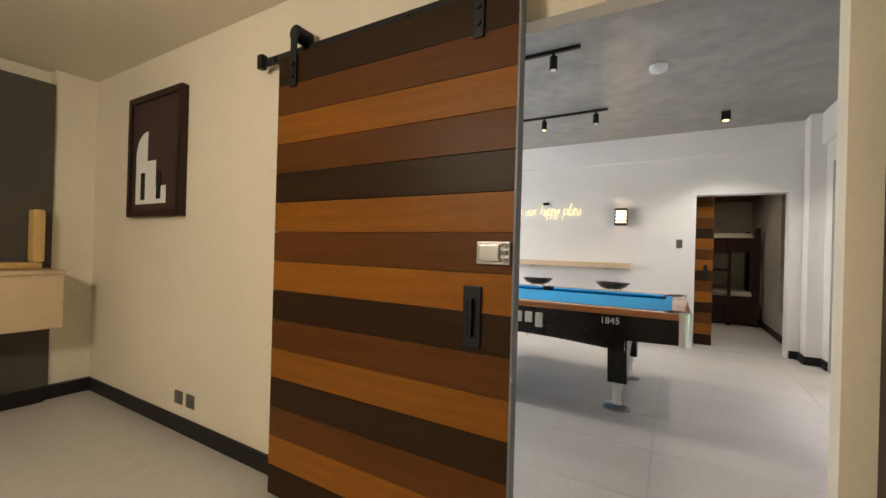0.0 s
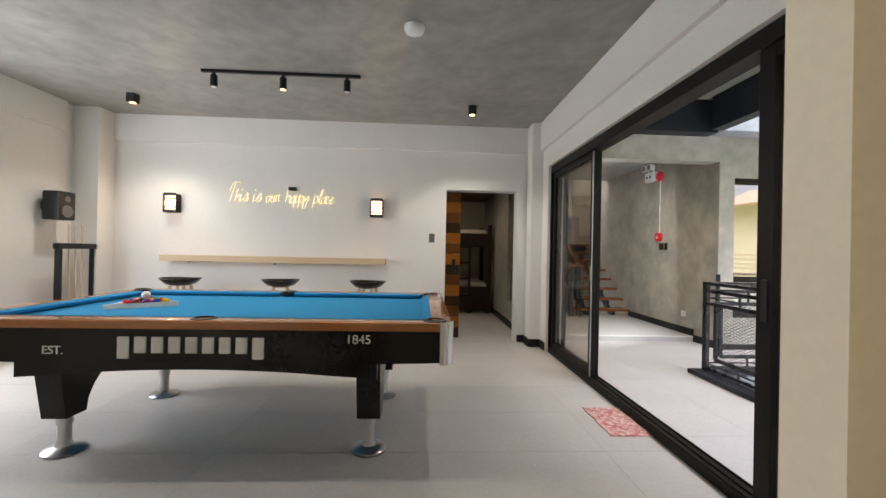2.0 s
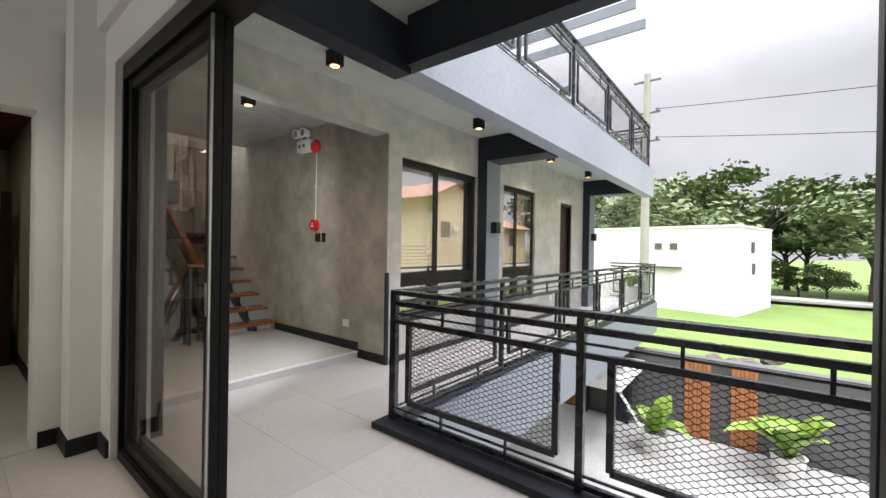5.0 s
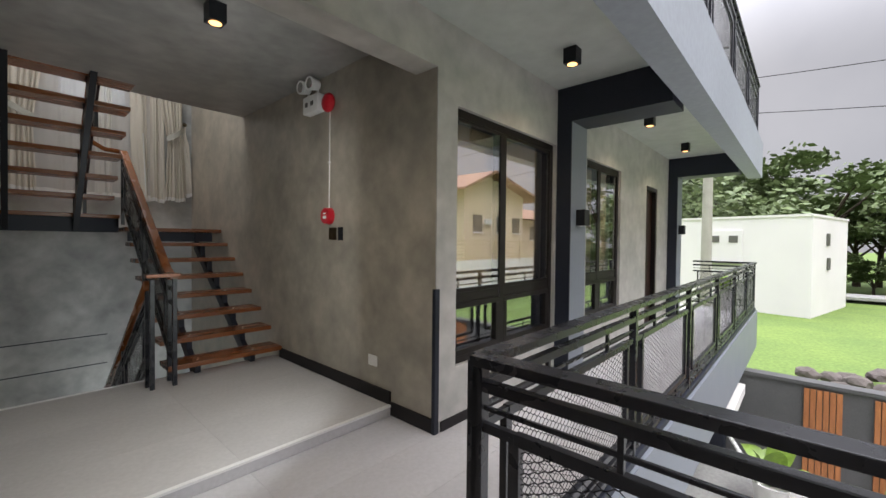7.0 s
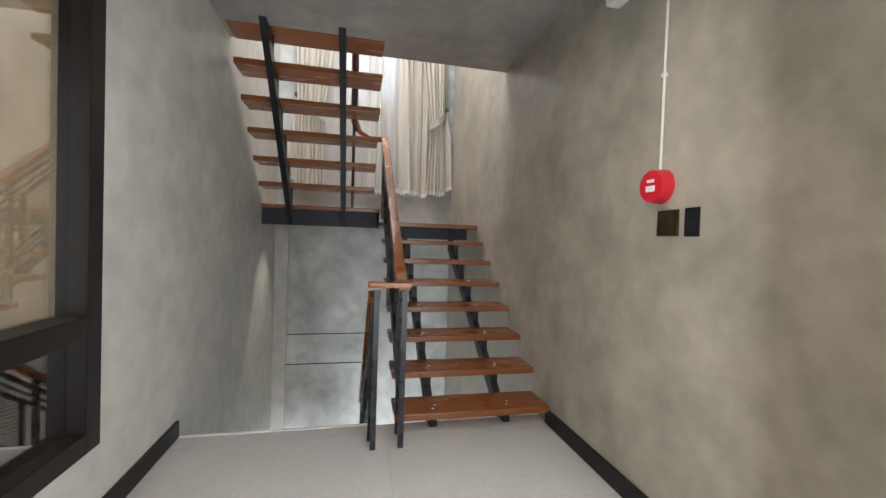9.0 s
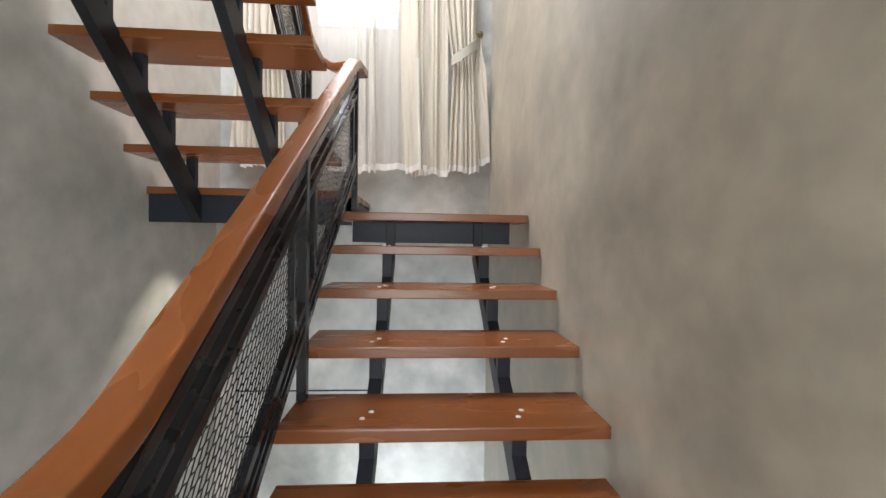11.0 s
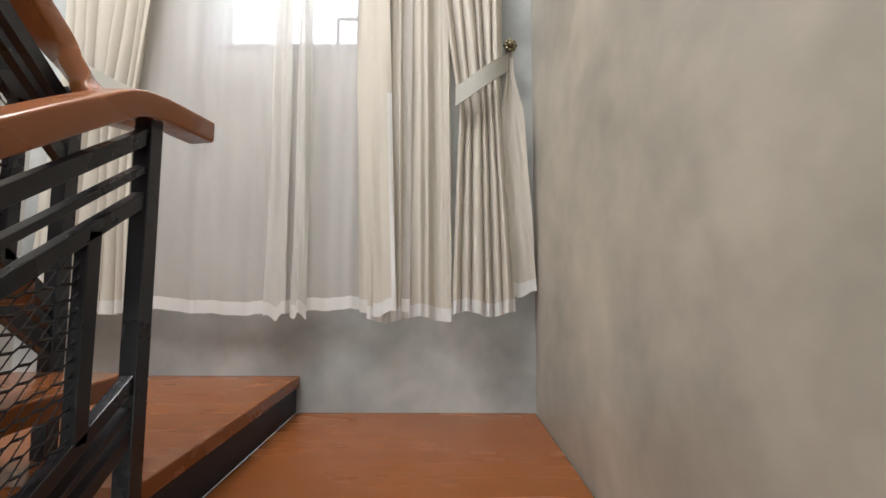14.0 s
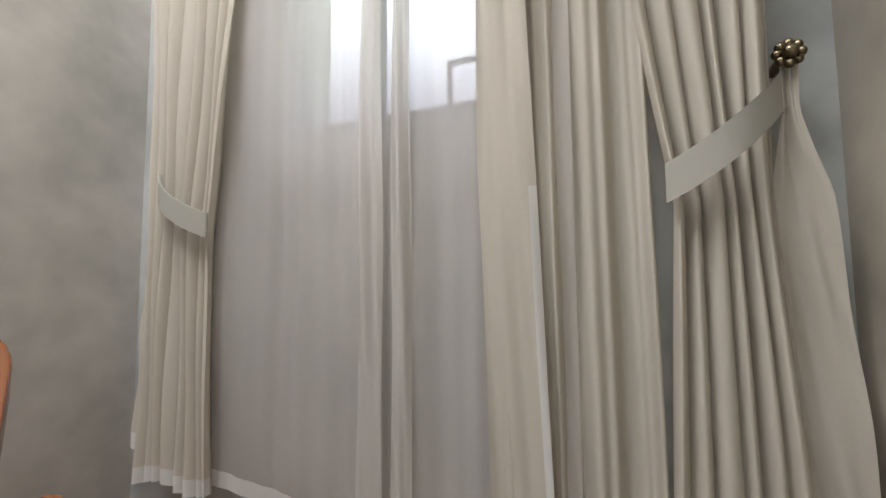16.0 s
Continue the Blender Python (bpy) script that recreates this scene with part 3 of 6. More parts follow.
for x0, x1, in ((5.89, 6.26), (10.25, 10.62)):
    bm = bm_new()
    box(bm, x0 + 0.002, x1 - 0.002, 6.24, FRONT, 0, BEAMZ)
    setting("column", bm, M_GREYCOL, "grey steel column on the balcony", "column")
    # left face in shadow: its shade is put in as a dark strip
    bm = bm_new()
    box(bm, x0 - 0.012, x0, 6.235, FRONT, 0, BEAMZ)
    setting("trim_column_side", bm, M_NAVY, "column side with its shade put into the colour", "column")
    bm = bm_new()
    box(bm, x0 - 0.012, x1, 5.36, FRONT, BEAMZ, SOFF)
    setting("trim_beam_column", bm, M_NAVY, "dark blue-grey beam over the column", "beam")
bm = bm_new()
box(bm, 1.951, 2.05, 6.33, 6.67, 0, SOFF)
box(bm, 2.05, 2.075, 6.64, 6.67, 0, 1.0)
setting("column_notice", bm, M_NAVY, "dark blue-grey column at the hall entrance", "column")
bm = bm_new()
box(bm, HALLX - 0.02, HALLX + 0.025, 6.372, 6.402, 0, 1.0, 0.004)
setting("trim_corner_guard", bm, M_NAVY, "dark metal corner guard", "corner guard")
bm = bm_new()
box(bm, 3.0, 12.5, 5.23, 5.28, -0.75, -0.012)
box(bm, 3.12, 3.17, -3.0, 5.23, -0.75, -0.012)
setting("trim_slab_edge", bm, M_GREYCOL, "dark grey edge beam of the balcony floor", "beam")
bm = bm_new()
box(bm, 3.02, 3.19, -3.0, 5.25, 0, 0.045, 0.004)
box(bm, 3.02, 12.4, 5.25, 5.36, 0, 0.045, 0.004)
setting("kerb", bm, M_NAVY, "dark steel kerb under the balcony railing", "kerb")

# ---- stairs ----
RISE, RUN, TOP = 0.179, 0.2535, 1.455
Y1 = 8.615


def tread_z(k):
    return TOP - RISE * (8 - k)


stair = thing("staircase", (3.6, 8.6, HALLZ), "open steel staircase with varnished red-brown wooden treads", "staircase")
for k in range(1, 8):
    y, z = Y1 + RUN * (k - 1), tread_z(k)
    bm = bm_new()
    box(bm, 3.10, 4.122, y, y + 0.285, z - 0.042, z, 0.005)
    tr = part("tread", bm, M_TREAD, stair)
    for x in (3.36, 3.86):
        for dy in (0.075, 0.125):
            bm = bm_new()
            lathe(bm, (x + (0.01 if dy > 0.1 else -0.012), y + dy, z), ((0.0095, 0), (0.008, 0.002), (0.003, 0.003)), 10)
            part("bolt", bm, M_SILVER, tr, "small bright bolt head")
    for x in (3.36, 3.86):
        bm = bm_new()
        z0 = HALLZ if k == 1 else tread_z(k - 1)
        box(bm, x - 0.025, x + 0.025, y + 0.10, y + 0.14, z0, z - 0.042, 0.003)
        part("tread_support", bm, M_NAVY, stair)
bm = bm_new()
box(bm, 3.09, 4.124, 10.375, CURT - 0.003, TOP - 0.045, TOP, 0.005)
ld = part("landing", bm, M_TREAD, stair, "varnished wooden landing")
for x in (3.32, 3.86):
    for dy in (0.14, 0.19):
        bm = bm_new()
        lathe(bm, (x, 10.375 + dy, TOP), ((0.0095, 0), (0.008, 0.002), (0.003, 0.003)), 10)
        part("bolt", bm, M_SILVER, ld, "small bright bolt head")
for x in (3.36, 3.86):
    bm = bm_new()
    box(bm, x - 0.025, x + 0.025, 10.46, 10.50, tread_z(7), TOP - 0.045, 0.003)
    part("tread_support", bm, M_NAVY, stair)
    bm = bm_new()
    bar(bm, (x, Y1 + 0.12, tread_z(1) - 0.17), (x, 10.50, TOP - 0.22), 0.05, 0.10, 0.003)
    part("stringer", bm, M_NAVY, stair, "sloping dark steel stringer")
bm = bm_new()
box(bm, 3.14, 4.05, 10.50, 10.54, TOP - 0.165, TOP - 0.046, 0.003)
part("landing_beam", bm, M_NAVY, stair)
# upper flight
UZ, UY, URISE, URUN = 1.61, 10.73, 0.209, 0.226
bm = bm_new()
box(bm, 1.86, 3.10, UY, CURT - 0.003, UZ - 0.045, UZ, 0.005)
part("winder", bm, M_TREAD, stair, "raised wooden winder step")
bm = bm_new()
box(bm, 3.055, 3.09, UY + 0.02, CURT - 0.01, TOP + 0.001, UZ - 0.045, 0.003)
box(bm, 1.86, 3.09, UY + 0.02, UY + 0.06, TOP - 0.06, UZ - 0.045, 0.003)
part("winder_beam", bm, M_NAVY, stair)
for k in range(1, 8):
    y, z = UY - URUN * k + 0.02, UZ + URISE * k
    bm = bm_new()
    box(bm, 1.87, 3.02, y, y + 0.285, z - 0.045, z, 0.005)
    part("tread", bm, M_TREAD, stair)
    for x in (2.15, 2.70):
        bm = bm_new()
        box(bm, x - 0.025, x + 0.025, y + 0.15, y + 0.19, z - URISE, z - 0.045, 0.003)
        part("tread_support", bm, M_NAVY, stair)
for x in (2.15, 2.70):
    bm = bm_new()
    bar(bm, (x, UY + 0.06, UZ - 0.17), (x, UY - URUN * 7.2 + 0.08, UZ + URISE * 7.2 - 0.13), 0.05, 0.11, 0.003)
    part("stringer", bm, M_BLACK, stair, "sloping dark steel stringer")


def sweep(bm, pts, w, h, seg=14):
    """A rounded bar of section w x h along a path whose corners are eased."""
    pts = [Vector(p) for p in pts]
    line = [pts[0]]
    for a, b, c in zip(pts, pts[1:], pts[2:]):
        r = min(0.04, (b - a).length * 0.45, (c - b).length * 0.45)
        p, q = b + (a - b).normalized() * r, b + (c - b).normalized() * r
        line += [p.lerp(b, f).lerp(b.lerp(q, f), f) for f in (0, 0.25, 0.5, 0.75, 1)]
    line.append(pts[-1])
    prof = []
    for k in range(seg * 2):
        t = 2 * math.pi * k / (seg * 2)
        c, s_ = math.cos(t), math.sin(t)
        prof.append((math.copysign(abs(c) ** 0.22, c) * w / 2, math.copysign(abs(s_) ** 0.22, s_) * h / 2))
    rings = []
    for i, p in enumerate(line):
        d = (line[min(i + 1, len(line) - 1)] - line[max(i - 1, 0)]).normalized()
        s_ = d.cross(Vector((0, 0, 1))).normalized()
        u = s_.cross(d)
        for g, e in (((0.86, -0.006), (1, 0)) if i == 0 else ((1, 0), (0.86, 0.006)) if i == len(line) - 1 else ((1, 0),)):
            rings.append([bm.verts.new(p + d * e + s_ * (x * g) + u * (y * g)) for x, y in prof])
    for r0, r1 in zip(rings, rings[1:]):
        for k in range(len(prof)):
            bm.faces.new((r0[k], r0[(k + 1) % len(prof)], r1[(k + 1) % len(prof)], r1[k]))
    bm.faces.new(rings[0])
    bm.faces.new(rings[-1])
    return bm


def sloped_railing(name, x, ya, za, yb, zb, posts, label, rail_path=None):
    """A railing in the plane x; za, zb: 0.955 below the handrail at ya, yb."""
    r = thing(name, (x, ya, za), label, "railing")

    def z(y):
        return za + (zb - za) * (y - ya) / (yb - ya)
    for y, drop in posts:
        bm = bm_new()
        box(bm, x - 0.017, x + 0.017, y - 0.017, y + 0.017, z(y) - drop, z(y) + 0.93, 0.002)
        part("post", bm, M_RAIL, r)
    for nm, h, t in (("rail", 0.865, 0.028), ("rod", 0.80, 0.013), ("panel_rail", 0.738, 0.026), ("panel_rail", 0.385, 0.026), ("rod", 0.335, 0.013), ("bottom_rail", 0.285, 0.028)):
        bm = bm_new()
        y0, y1 = posts[0][0], posts[-1][0]
        bar(bm, (x, y0, z(y0) + h), (x, y1, z(y1) + h), 0.024, t, 0.002)
        part(nm, bm, M_RAIL, r)
    cuts = [p[0] for p in posts]
    for a, b in zip(cuts, cuts[1:]):
        s = 1 if b > a else -1
        a2, b2 = a + 0.12 * s, b - 0.12 * s
        for y in (a2, b2):
            bm = bm_new()
            box(bm, x - 0.012, x + 0.012, y - 0.013, y + 0.013, z(y) + 0.385, z(y) + 0.738, 0.002)
            part("panel_stile", bm, M_RAIL, r)
        bm = bm_new()
        wire(bm, (x, a2, z(a2) + 0.395), (0, b2 - a2, z(b2) - z(a2)), (0, 0, 0.335), max(4, int(abs(b2 - a2) / 0.05)), 13, 0.0024)
        part("mesh_panel", bm, M_RAIL, r, "black expanded metal mesh")
    bm = bm_new()
    sweep(bm, rail_path or ((x, ya, za + 0.955), (x, yb, zb + 0.955)), 0.07, 0.05)
    part("handrail", bm, M_HAND, r, "varnished red-brown wooden handrail", smooth=True)
    return r


SL = RISE / RUN
HS = 0.70
zt = 0.978 + HS * 2.01
lower = sloped_railing("stair_railing", 3.12, 8.64, 0.023, 10.65, zt - 0.955, ((8.66, -0.02), (9.60, -0.047), (10.685, -0.032)), "black steel stair railing with wooden handrail",
                       ((3.12, 8.50, 1.004), (3.12, 8.63, 1.006), (3.12, 8.74, 1.048), (3.12, 10.50, zt - 0.105), (3.12, 10.62, zt - 0.026), (3.123, 10.69, zt - 0.012), (3.145, 10.815, zt - 0.014)))
bm = bm_new()  # level cap at the foot and return at the top
bar(bm, (2.91, 8.475, 1.018), (3.157, 8.475, 1.018), 0.075, 0.032, 0.010)
part("handrail", bm, M_HAND, lower, "level wooden end of the handrail", smooth=True)
bm = bm_new()
box(bm, 3.104, 3.136, 8.475, 8.507, HALLZ, 0.985, 0.002)
part("post", bm, M_RAIL, lower)
for z in (0.88, 0.76, 0.39, 0.30):
    bm = bm_new()
    bar(bm, (3.12, 8.48, z), (3.12, 8.66, z + 0.02), 0.022, 0.03, 0.002)
    part("rail", bm, M_RAIL, lower)
bm = bm_new()
box(bm, 2.945, 2.977, 8.475, 8.507, HALLZ, 0.985, 0.002)
part("post", bm, M_RAIL, lower)
down = sloped_railing("lower_stair_railing", 2.95, 8.54, 0.0, 10.6, -HS * 2.06, ((8.60, 0.2), (9.6, 0.2), (10.58, 0.2)), "black steel railing of the descending flight")
UPS = URISE / URUN
UH = 1.68 + 0.955  # handrail of the upper flight, above its foot
upper = sloped_railing("upper_stair_railing", 2.79, 10.74, 1.68, 9.15, 1.68 + UPS * 1.59, ((10.86, -0.041), (9.95, -0.035), (9.17, 0.06)), "black steel railing of the upper flight with wooden handrail",
                       ((3.10, 10.70, zt - 0.012), (2.97, 10.80, zt + 0.01), (2.84, 10.86, zt + 0.10), (2.79, 10.82, zt + 0.20), (2.79, 10.62, UH + UPS * 0.12), (2.79, 9.15, UH + UPS * 1.59)))
dstair = thing("descending_staircase", (2.4, 8.8, -2.9), "dark descending flight below the hall", "staircase")
for k in range(1, 9):
    bm = bm_new()
    y, z = 8.80 + RUN * (k - 1), HALLZ - RISE * k
    box(bm, 1.86, 2.93, y, y + 0.285, z - 0.042, z, 0.005)
    part("tread", bm, M_TREAD, dstair)
bm = bm_new()
bar(bm, (2.88, 8.75, -0.12), (2.88, 10.8, -0.12 - SL * 2.05), 0.05, 0.16, 0.003)
part("stringer", bm, M_BLACK, dstair)

# ---- balcony railings ----
def rail_bay(length, label, cat_group, top=0.97, mesh=True, base=0.0):
    """One straight bay along +x from the origin, post at its start."""
    r = thing("balcony_railing", (0, 0, base), label, "railing", cat_group)
    bm = bm_new()
    box(bm, -0.02, 0.02, -0.02, 0.02, base, base + top - 0.02, 0.002)
    part("post", bm, M_RAIL, r)
    for nm, z, w, t in (("top_rail", top - 0.015, 0.075, 0.032), ("rail", top - 0.095, 0.036, 0.034), ("rod", top - 0.165, 0.014, 0.014), ("rod", 0.125, 0.014, 0.014), ("bottom_rail", 0.075, 0.03, 0.03)):
        bm = bm_new()
        bar(bm, (0, 0, base + z), (length, 0, base + z), w, t, 0.003)
        part(nm, bm, M_RAIL, r)
    a, b = 0.15, length - 0.13
    for z in (0.19, 0.745):
        bm = bm_new()
        bar(bm, (a, 0, base + z), (b, 0, base + z), 0.03, 0.036, 0.003)
        part("panel_rail", bm, M_RAIL, r)
    bm = bm_new()
    bar(bm, (0, 0, base + 0.745), (length, 0, base + 0.745), 0.022, 0.03, 0.002)
    part("rail", bm, M_RAIL, r)
    for x in (a, b):
        bm = bm_new()
        box(bm, x - 0.018, x + 0.018, -0.014, 0.014, base + 0.19, base + 0.745, 0.002)
        part("panel_stile", bm, M_RAIL, r)
    for x in (a + 0.3, b - 0.3):
        bm = bm_new()
        box(bm, x - 0.008, x + 0.008, -0.008, 0.008, base + 0.045, base + 0.19)
        part("stud", bm, M_RAIL, r)
        bm = bm_new()
        box(bm, x - 0.008, x + 0.008, -0.008, 0.008, base + 0.745, base + top - 0.09)
        part("stud", bm, M_RAIL, r)
    if mesh:
        bm = bm_new()
        wire(bm, (a, 0, base + 0.205), (b - a, 0, 0), (0, 0, 0.525), int((b - a) / 0.062), 17, 0.0024)
        part("mesh_panel", bm, M_RAIL, r, "dark expanded metal mesh")
    return r


BAY = 1.36
one = rail_bay(BAY, "satin black steel balcony railing bay with mesh", "balcony railing")
one.matrix_basis = pose(3.165, 5.298, 0, 0, 0, -90)
for k in range(1, 5):
    copy_thing(one, pose(3.165, 5.298 - BAY * k, 0, 0, 0, -90))
two = rail_bay(1.53, "satin black steel balcony railing bay with mesh", "balcony railing")
two.matrix_basis = pose(3.165, 5.28, 0)
for k in range(1, 6):
    copy_thing(two, pose(3.165 + 1.53 * k, 5.28, 0))
copy_thing(two, pose(12.345, 5.28, 0, 0, 0, 90)).scale = (0.7, 1, 1)
up = rail_bay(1.55, "grey steel railing bay of the upper balcony", "upper railing", mesh=True, base=0)
up.matrix_basis = pose(3.26, 5.20, FASZ)
for k in range(1, 5):
    copy_thing(up, pose(3.26 + 1.55 * k, 5.20, FASZ))
copy_thing(up, pose(11.01, 5.20, FASZ, 0, 0, 90))

# ---- sliding doors, windows, doors ----
def slider(name, y0, y1, x, label, tint, lead=0.055):
    d = thing(name, (x, y0, 0.02), label, "sliding door", "sliding door panels")
    for nm, a in (("stile", (y0, y0 + 0.055, 0.05, 2.24)), ("stile", (y1 - lead, y1, 0.05, 2.24))):
        bm = bm_new()
        box(bm, x - 0.02, x + 0.02, a[0], a[1], a[2], a[3], 0.003)
        part(nm, bm, M_SLIDER, d)
    for z0, z1 in ((0.05, 0.12), (2.18, 2.24)):
        bm = bm_new()
        box(bm, x - 0.018, x + 0.018, y0 + 0.055, y1 - lead, z0, z1, 0.003)
        part("door_rail", bm, M_SLIDER, d)
    bm = bm_new()
    box(bm, x - 0.003, x + 0.003, y0 + 0.055, y1 - lead, 0.12, 2.18)
    part("pane", bm, tint, d).visible_shadow = False
    return d


s1 = slider("sliding_door", 5.0, 6.17, 1.825, "dark aluminium sliding door panel with tinted glass", M_TINT)
bm = bm_new()
box(bm, 1.80, 1.81, 5.0, 5.014, 0.06, 2.23)
part("edge_strip", bm, M_ALU, s1, "bright metal edge strip")
bm = bm_new()
box(bm, 1.797, 1.805, 5.018, 5.036, 0.98, 1.12, 0.003)
part("latch", bm, M_CHROME, s1, "bright latch plate")
s2 = slider("sliding_door", 5.03, 6.19, 1.88, "dark aluminium sliding door panel with tinted glass", M_TINT)
s3 = slider("sliding_door", 2.02, 3.11, 1.825, "dark aluminium sliding door panel beside the opening", M_TINT, 0.09)
s4 = slider("sliding_door", 2.0, 3.11, 1.88, "dark aluminium sliding door panel beside the opening", M_TINT, 0.09)
bm = bm_new()
box(bm, 1.797, 1.807, 3.04, 3.075, 0.93, 1.13, 0.004)
part("pull", bm, M_BLACK, s3, "black recessed pull")
bm = bm_new()
box(bm, 1.785, 1.92, 2.0, 6.22, 2.245, 2.338, 0.004)
box(bm, 1.785, 1.92, 2.0, 6.22, -0.012, 0.045, 0.004)
box(bm, 1.785, 1.92, 6.19, 6.218, 0.045, 2.245)
box(bm, 1.785, 1.92, 1.98, 2.0, 0.045, 2.245)
for x in (1.80, 1.85, 1.905):
    box(bm, x - 0.004, x + 0.004, 2.0, 6.19, 0.045, 0.056)
setting("door_frame_1", bm, M_SLIDER, "dark aluminium frame and track of the sliding doors", "door frame")


def window(name, x0, x1, z0, z1, mull, trans, y, label):
    """Two fixed lights over two awning sashes; y: the outer face of the frame."""
    w = thing(name, ((x0 + x1) / 2, y, z0), label, "window")
    bm = bm_new()
    for a in ((x0, x0 + 0.035, z0, z1), (x1 - 0.06, x1, z0, z1), (x0 + 0.035, x1 - 0.06, z0, z0 + 0.05), (x0 + 0.035, x1 - 0.06, z1 - 0.06, z1)):
        box(bm, a[0], a[1], y, y + 0.09, a[2], a[3], 0.003)
    box(bm, x0 + 0.035, x1 - 0.06, y + 0.006, y + 0.06, z1 - 0.085, z1 - 0.06, 0.003)
    part("window_frame", bm, M_FRAME, w)
    bm = bm_new()
    box(bm, mull - 0.045, mull + 0.03, y + 0.004, y + 0.085, z0 + 0.05, z1 - 0.06, 0.004)
    box(bm, mull + 0.03, mull + 0.05, y + 0.008, y + 0.07, trans, z1 - 0.085, 0.003)
    part("mullion", bm, M_FRAME, w)
    for a, b in ((x0 + 0.035, mull - 0.045), (mull + 0.03, x1 - 0.06)):
        bm = bm_new()
        box(bm, a, b, y + 0.008, y + 0.08, trans - 0.05, trans + 0.025, 0.004)
        box(bm, a, b, y + 0.006, y + 0.07, trans + 0.025, trans + 0.055, 0.003)
        part("transom", bm, M_FRAME, w)
        bm = bm_new()
        box(bm, a, b, y + 0.012, y + 0.018, trans + 0.055, z1 - 0.085)
        part("pane", bm, M_WGLASS, w, "mirror-like window glass").visible_shadow = False
        c, d, e = z0 + 0.05, trans - 0.05, 0.045
        bm = bm_new()
        for q in ((a, b, c, c + e), (a, b, d - e, d), (a, a + e, c + e, d - e), (b - e, b, c + e, d - e)):
            box(bm, q[0], q[1], y + 0.002, y + 0.05, q[2], q[3], 0.004)
        sash = part("sash", bm, M_FRAME, w)
        bm = bm_new()
        box(bm, a + e, b - e, y + 0.024, y + 0.030, c + e, d - e)
        part("pane", bm, M_WGLASS, sash, "mirror-like window glass").visible_shadow = False
    bm = bm_new()
    box(bm, x0 + 0.05, x1 - 0.10, y + 0.125, y + 0.129, trans + 0.02, z1 - 0.06)
    cyl(bm, (x0 + 0.05, y + 0.127, trans + 0.02), (x1 - 0.10, y + 0.127, trans + 0.02), 0.010, seg=10)
    solid("roller_blind", bm, M_BEIGE, "beige roller blind drawn behind the window", "blind")
    return w


window("window_1", 4.28, 5.86, 0.42, 2.30, 4.99, 0.92, FRONT + 0.035, "dark aluminium casement window reflecting houses")
window("window_2", 6.62, 7.76, 0.42, 2.30, 7.10, 0.92, FRONT + 0.035, "dark aluminium casement window with beige blinds")
hw = thing("window_3", (1.8, 7.65, 0.42), "dark bronze hall window with beige blind", "window")
bm = bm_new()
for a in ((7.24, 7.31, 0.42, 2.30), (7.96, 8.05, 0.42, 2.30), (7.31, 7.96, 0.42, 0.50), (7.31, 7.96, 2.22, 2.30), (7.31, 7.96, 0.86, 0.95)):
    box(bm, 1.74, 1.855, a[0], a[1], a[2], a[3], 0.004)
part("window_frame", bm, M_FRAME, hw)
bm = bm_new()
box(bm, 1.785, 1.791, 7.31, 7.96, 0.50, 0.86)
part("pane", bm, M_WGLASS, hw).visible_shadow = False
bm = bm_new()
box(bm, 1.785, 1.791, 7.31, 7.96, 0.95, 2.22)
part("pane", bm, M_WGLASS, hw).visible_shadow = False
bm = bm_new()
box(bm, 1.745, 1.75, 7.31, 7.96, 0.90, 2.24)
solid("roller_blind", bm, M_BEIGE, "beige roller blind behind the hall window", "blind")
# added board that closes off the bunk room behind the lower pane
bm = bm_new()
box(bm, 1.70, 1.72, 7.26, 8.03, 0.44, 0.92)
solid("blackout_board", bm, M_DARKWOOD, "dark board added behind the lower window pane", "panel")
bd = thing("door_1", (9.23, 6.5, 0), "dark wooden balcony door, closed", "door")
bm = bm_new()
for a in ((8.92, 8.98, 0, 2.24), (9.49, 9.55, 0, 2.24), (8.98, 9.49, 2.18, 2.24)):
    box(bm, a[0], a[1], FRONT + 0.01, 6.56, a[2], a[3], 0.003)
part("door_frame", bm, M_FRAME, bd)
bm = bm_new()
box(bm, 8.98, 9.49, 6.46, 6.50, 0, 2.18, 0.003)
lf = part("leaf", bm, M_DARKWOOD, bd)
bm = bm_new()
cyl(bm, (9.06, 6.44, 1.0), (9.06, 6.46, 1.0), 0.02)
box(bm, 9.05, 9.16, 6.425, 6.44, 0.99, 1.01, 0.003)
part("door_handle", bm, M_CHROME, lf)


def plank_door(name, x0, x1, y, thick, pattern, z0, ph, label):
    d = thing(name, ((x0 + x1) / 2, y, z0), label, "door")
    mats = {"o": M_WOOD_O, "m": M_WOOD_M, "d": M_WOOD_D}
    for k, c in enumerate(pattern):
        bm = bm_new()
        box(bm, x0, x1, y, y + thick, z0 + ph * k + 0.001, z0 + ph * (k + 1) - 0.001, 0.0018)
        part("plank", bm, mats[c], d)
    return d


barn = plank_door("barn_door", -1.475, -0.23, 1.52, 0.045, "domdomdomodmomd", 0.01, 0.1435, "sliding barn door of orange, brown and dark planks, half open")
# thin strip whose grey-blue colour carries the reflection on the door's edge
bm = bm_new()
box(bm, -0.23, -0.222, 1.518, 1.567, 0.01, 2.16)
part("edge_strip", bm, M_GREYCOL, barn, "grey strip on the door edge, coloured as its side reflection")
bm = bm_new()
box(bm, -0.41, -0.34, 1.508, 1.52, 0.89, 1.11, 0.003)
bar(bm, (-0.375, 1.498, 0.94), (-0.375, 1.498, 1.06), 0.016, 0.012, 0.003)
box(bm, -0.383, -0.367, 1.495, 1.51, 0.932, 0.948)
box(bm, -0.383, -0.367, 1.495, 1.51, 1.052, 1.068)
part("pull_handle", bm, M_BLACK, barn, "black steel pull handle on a plate")
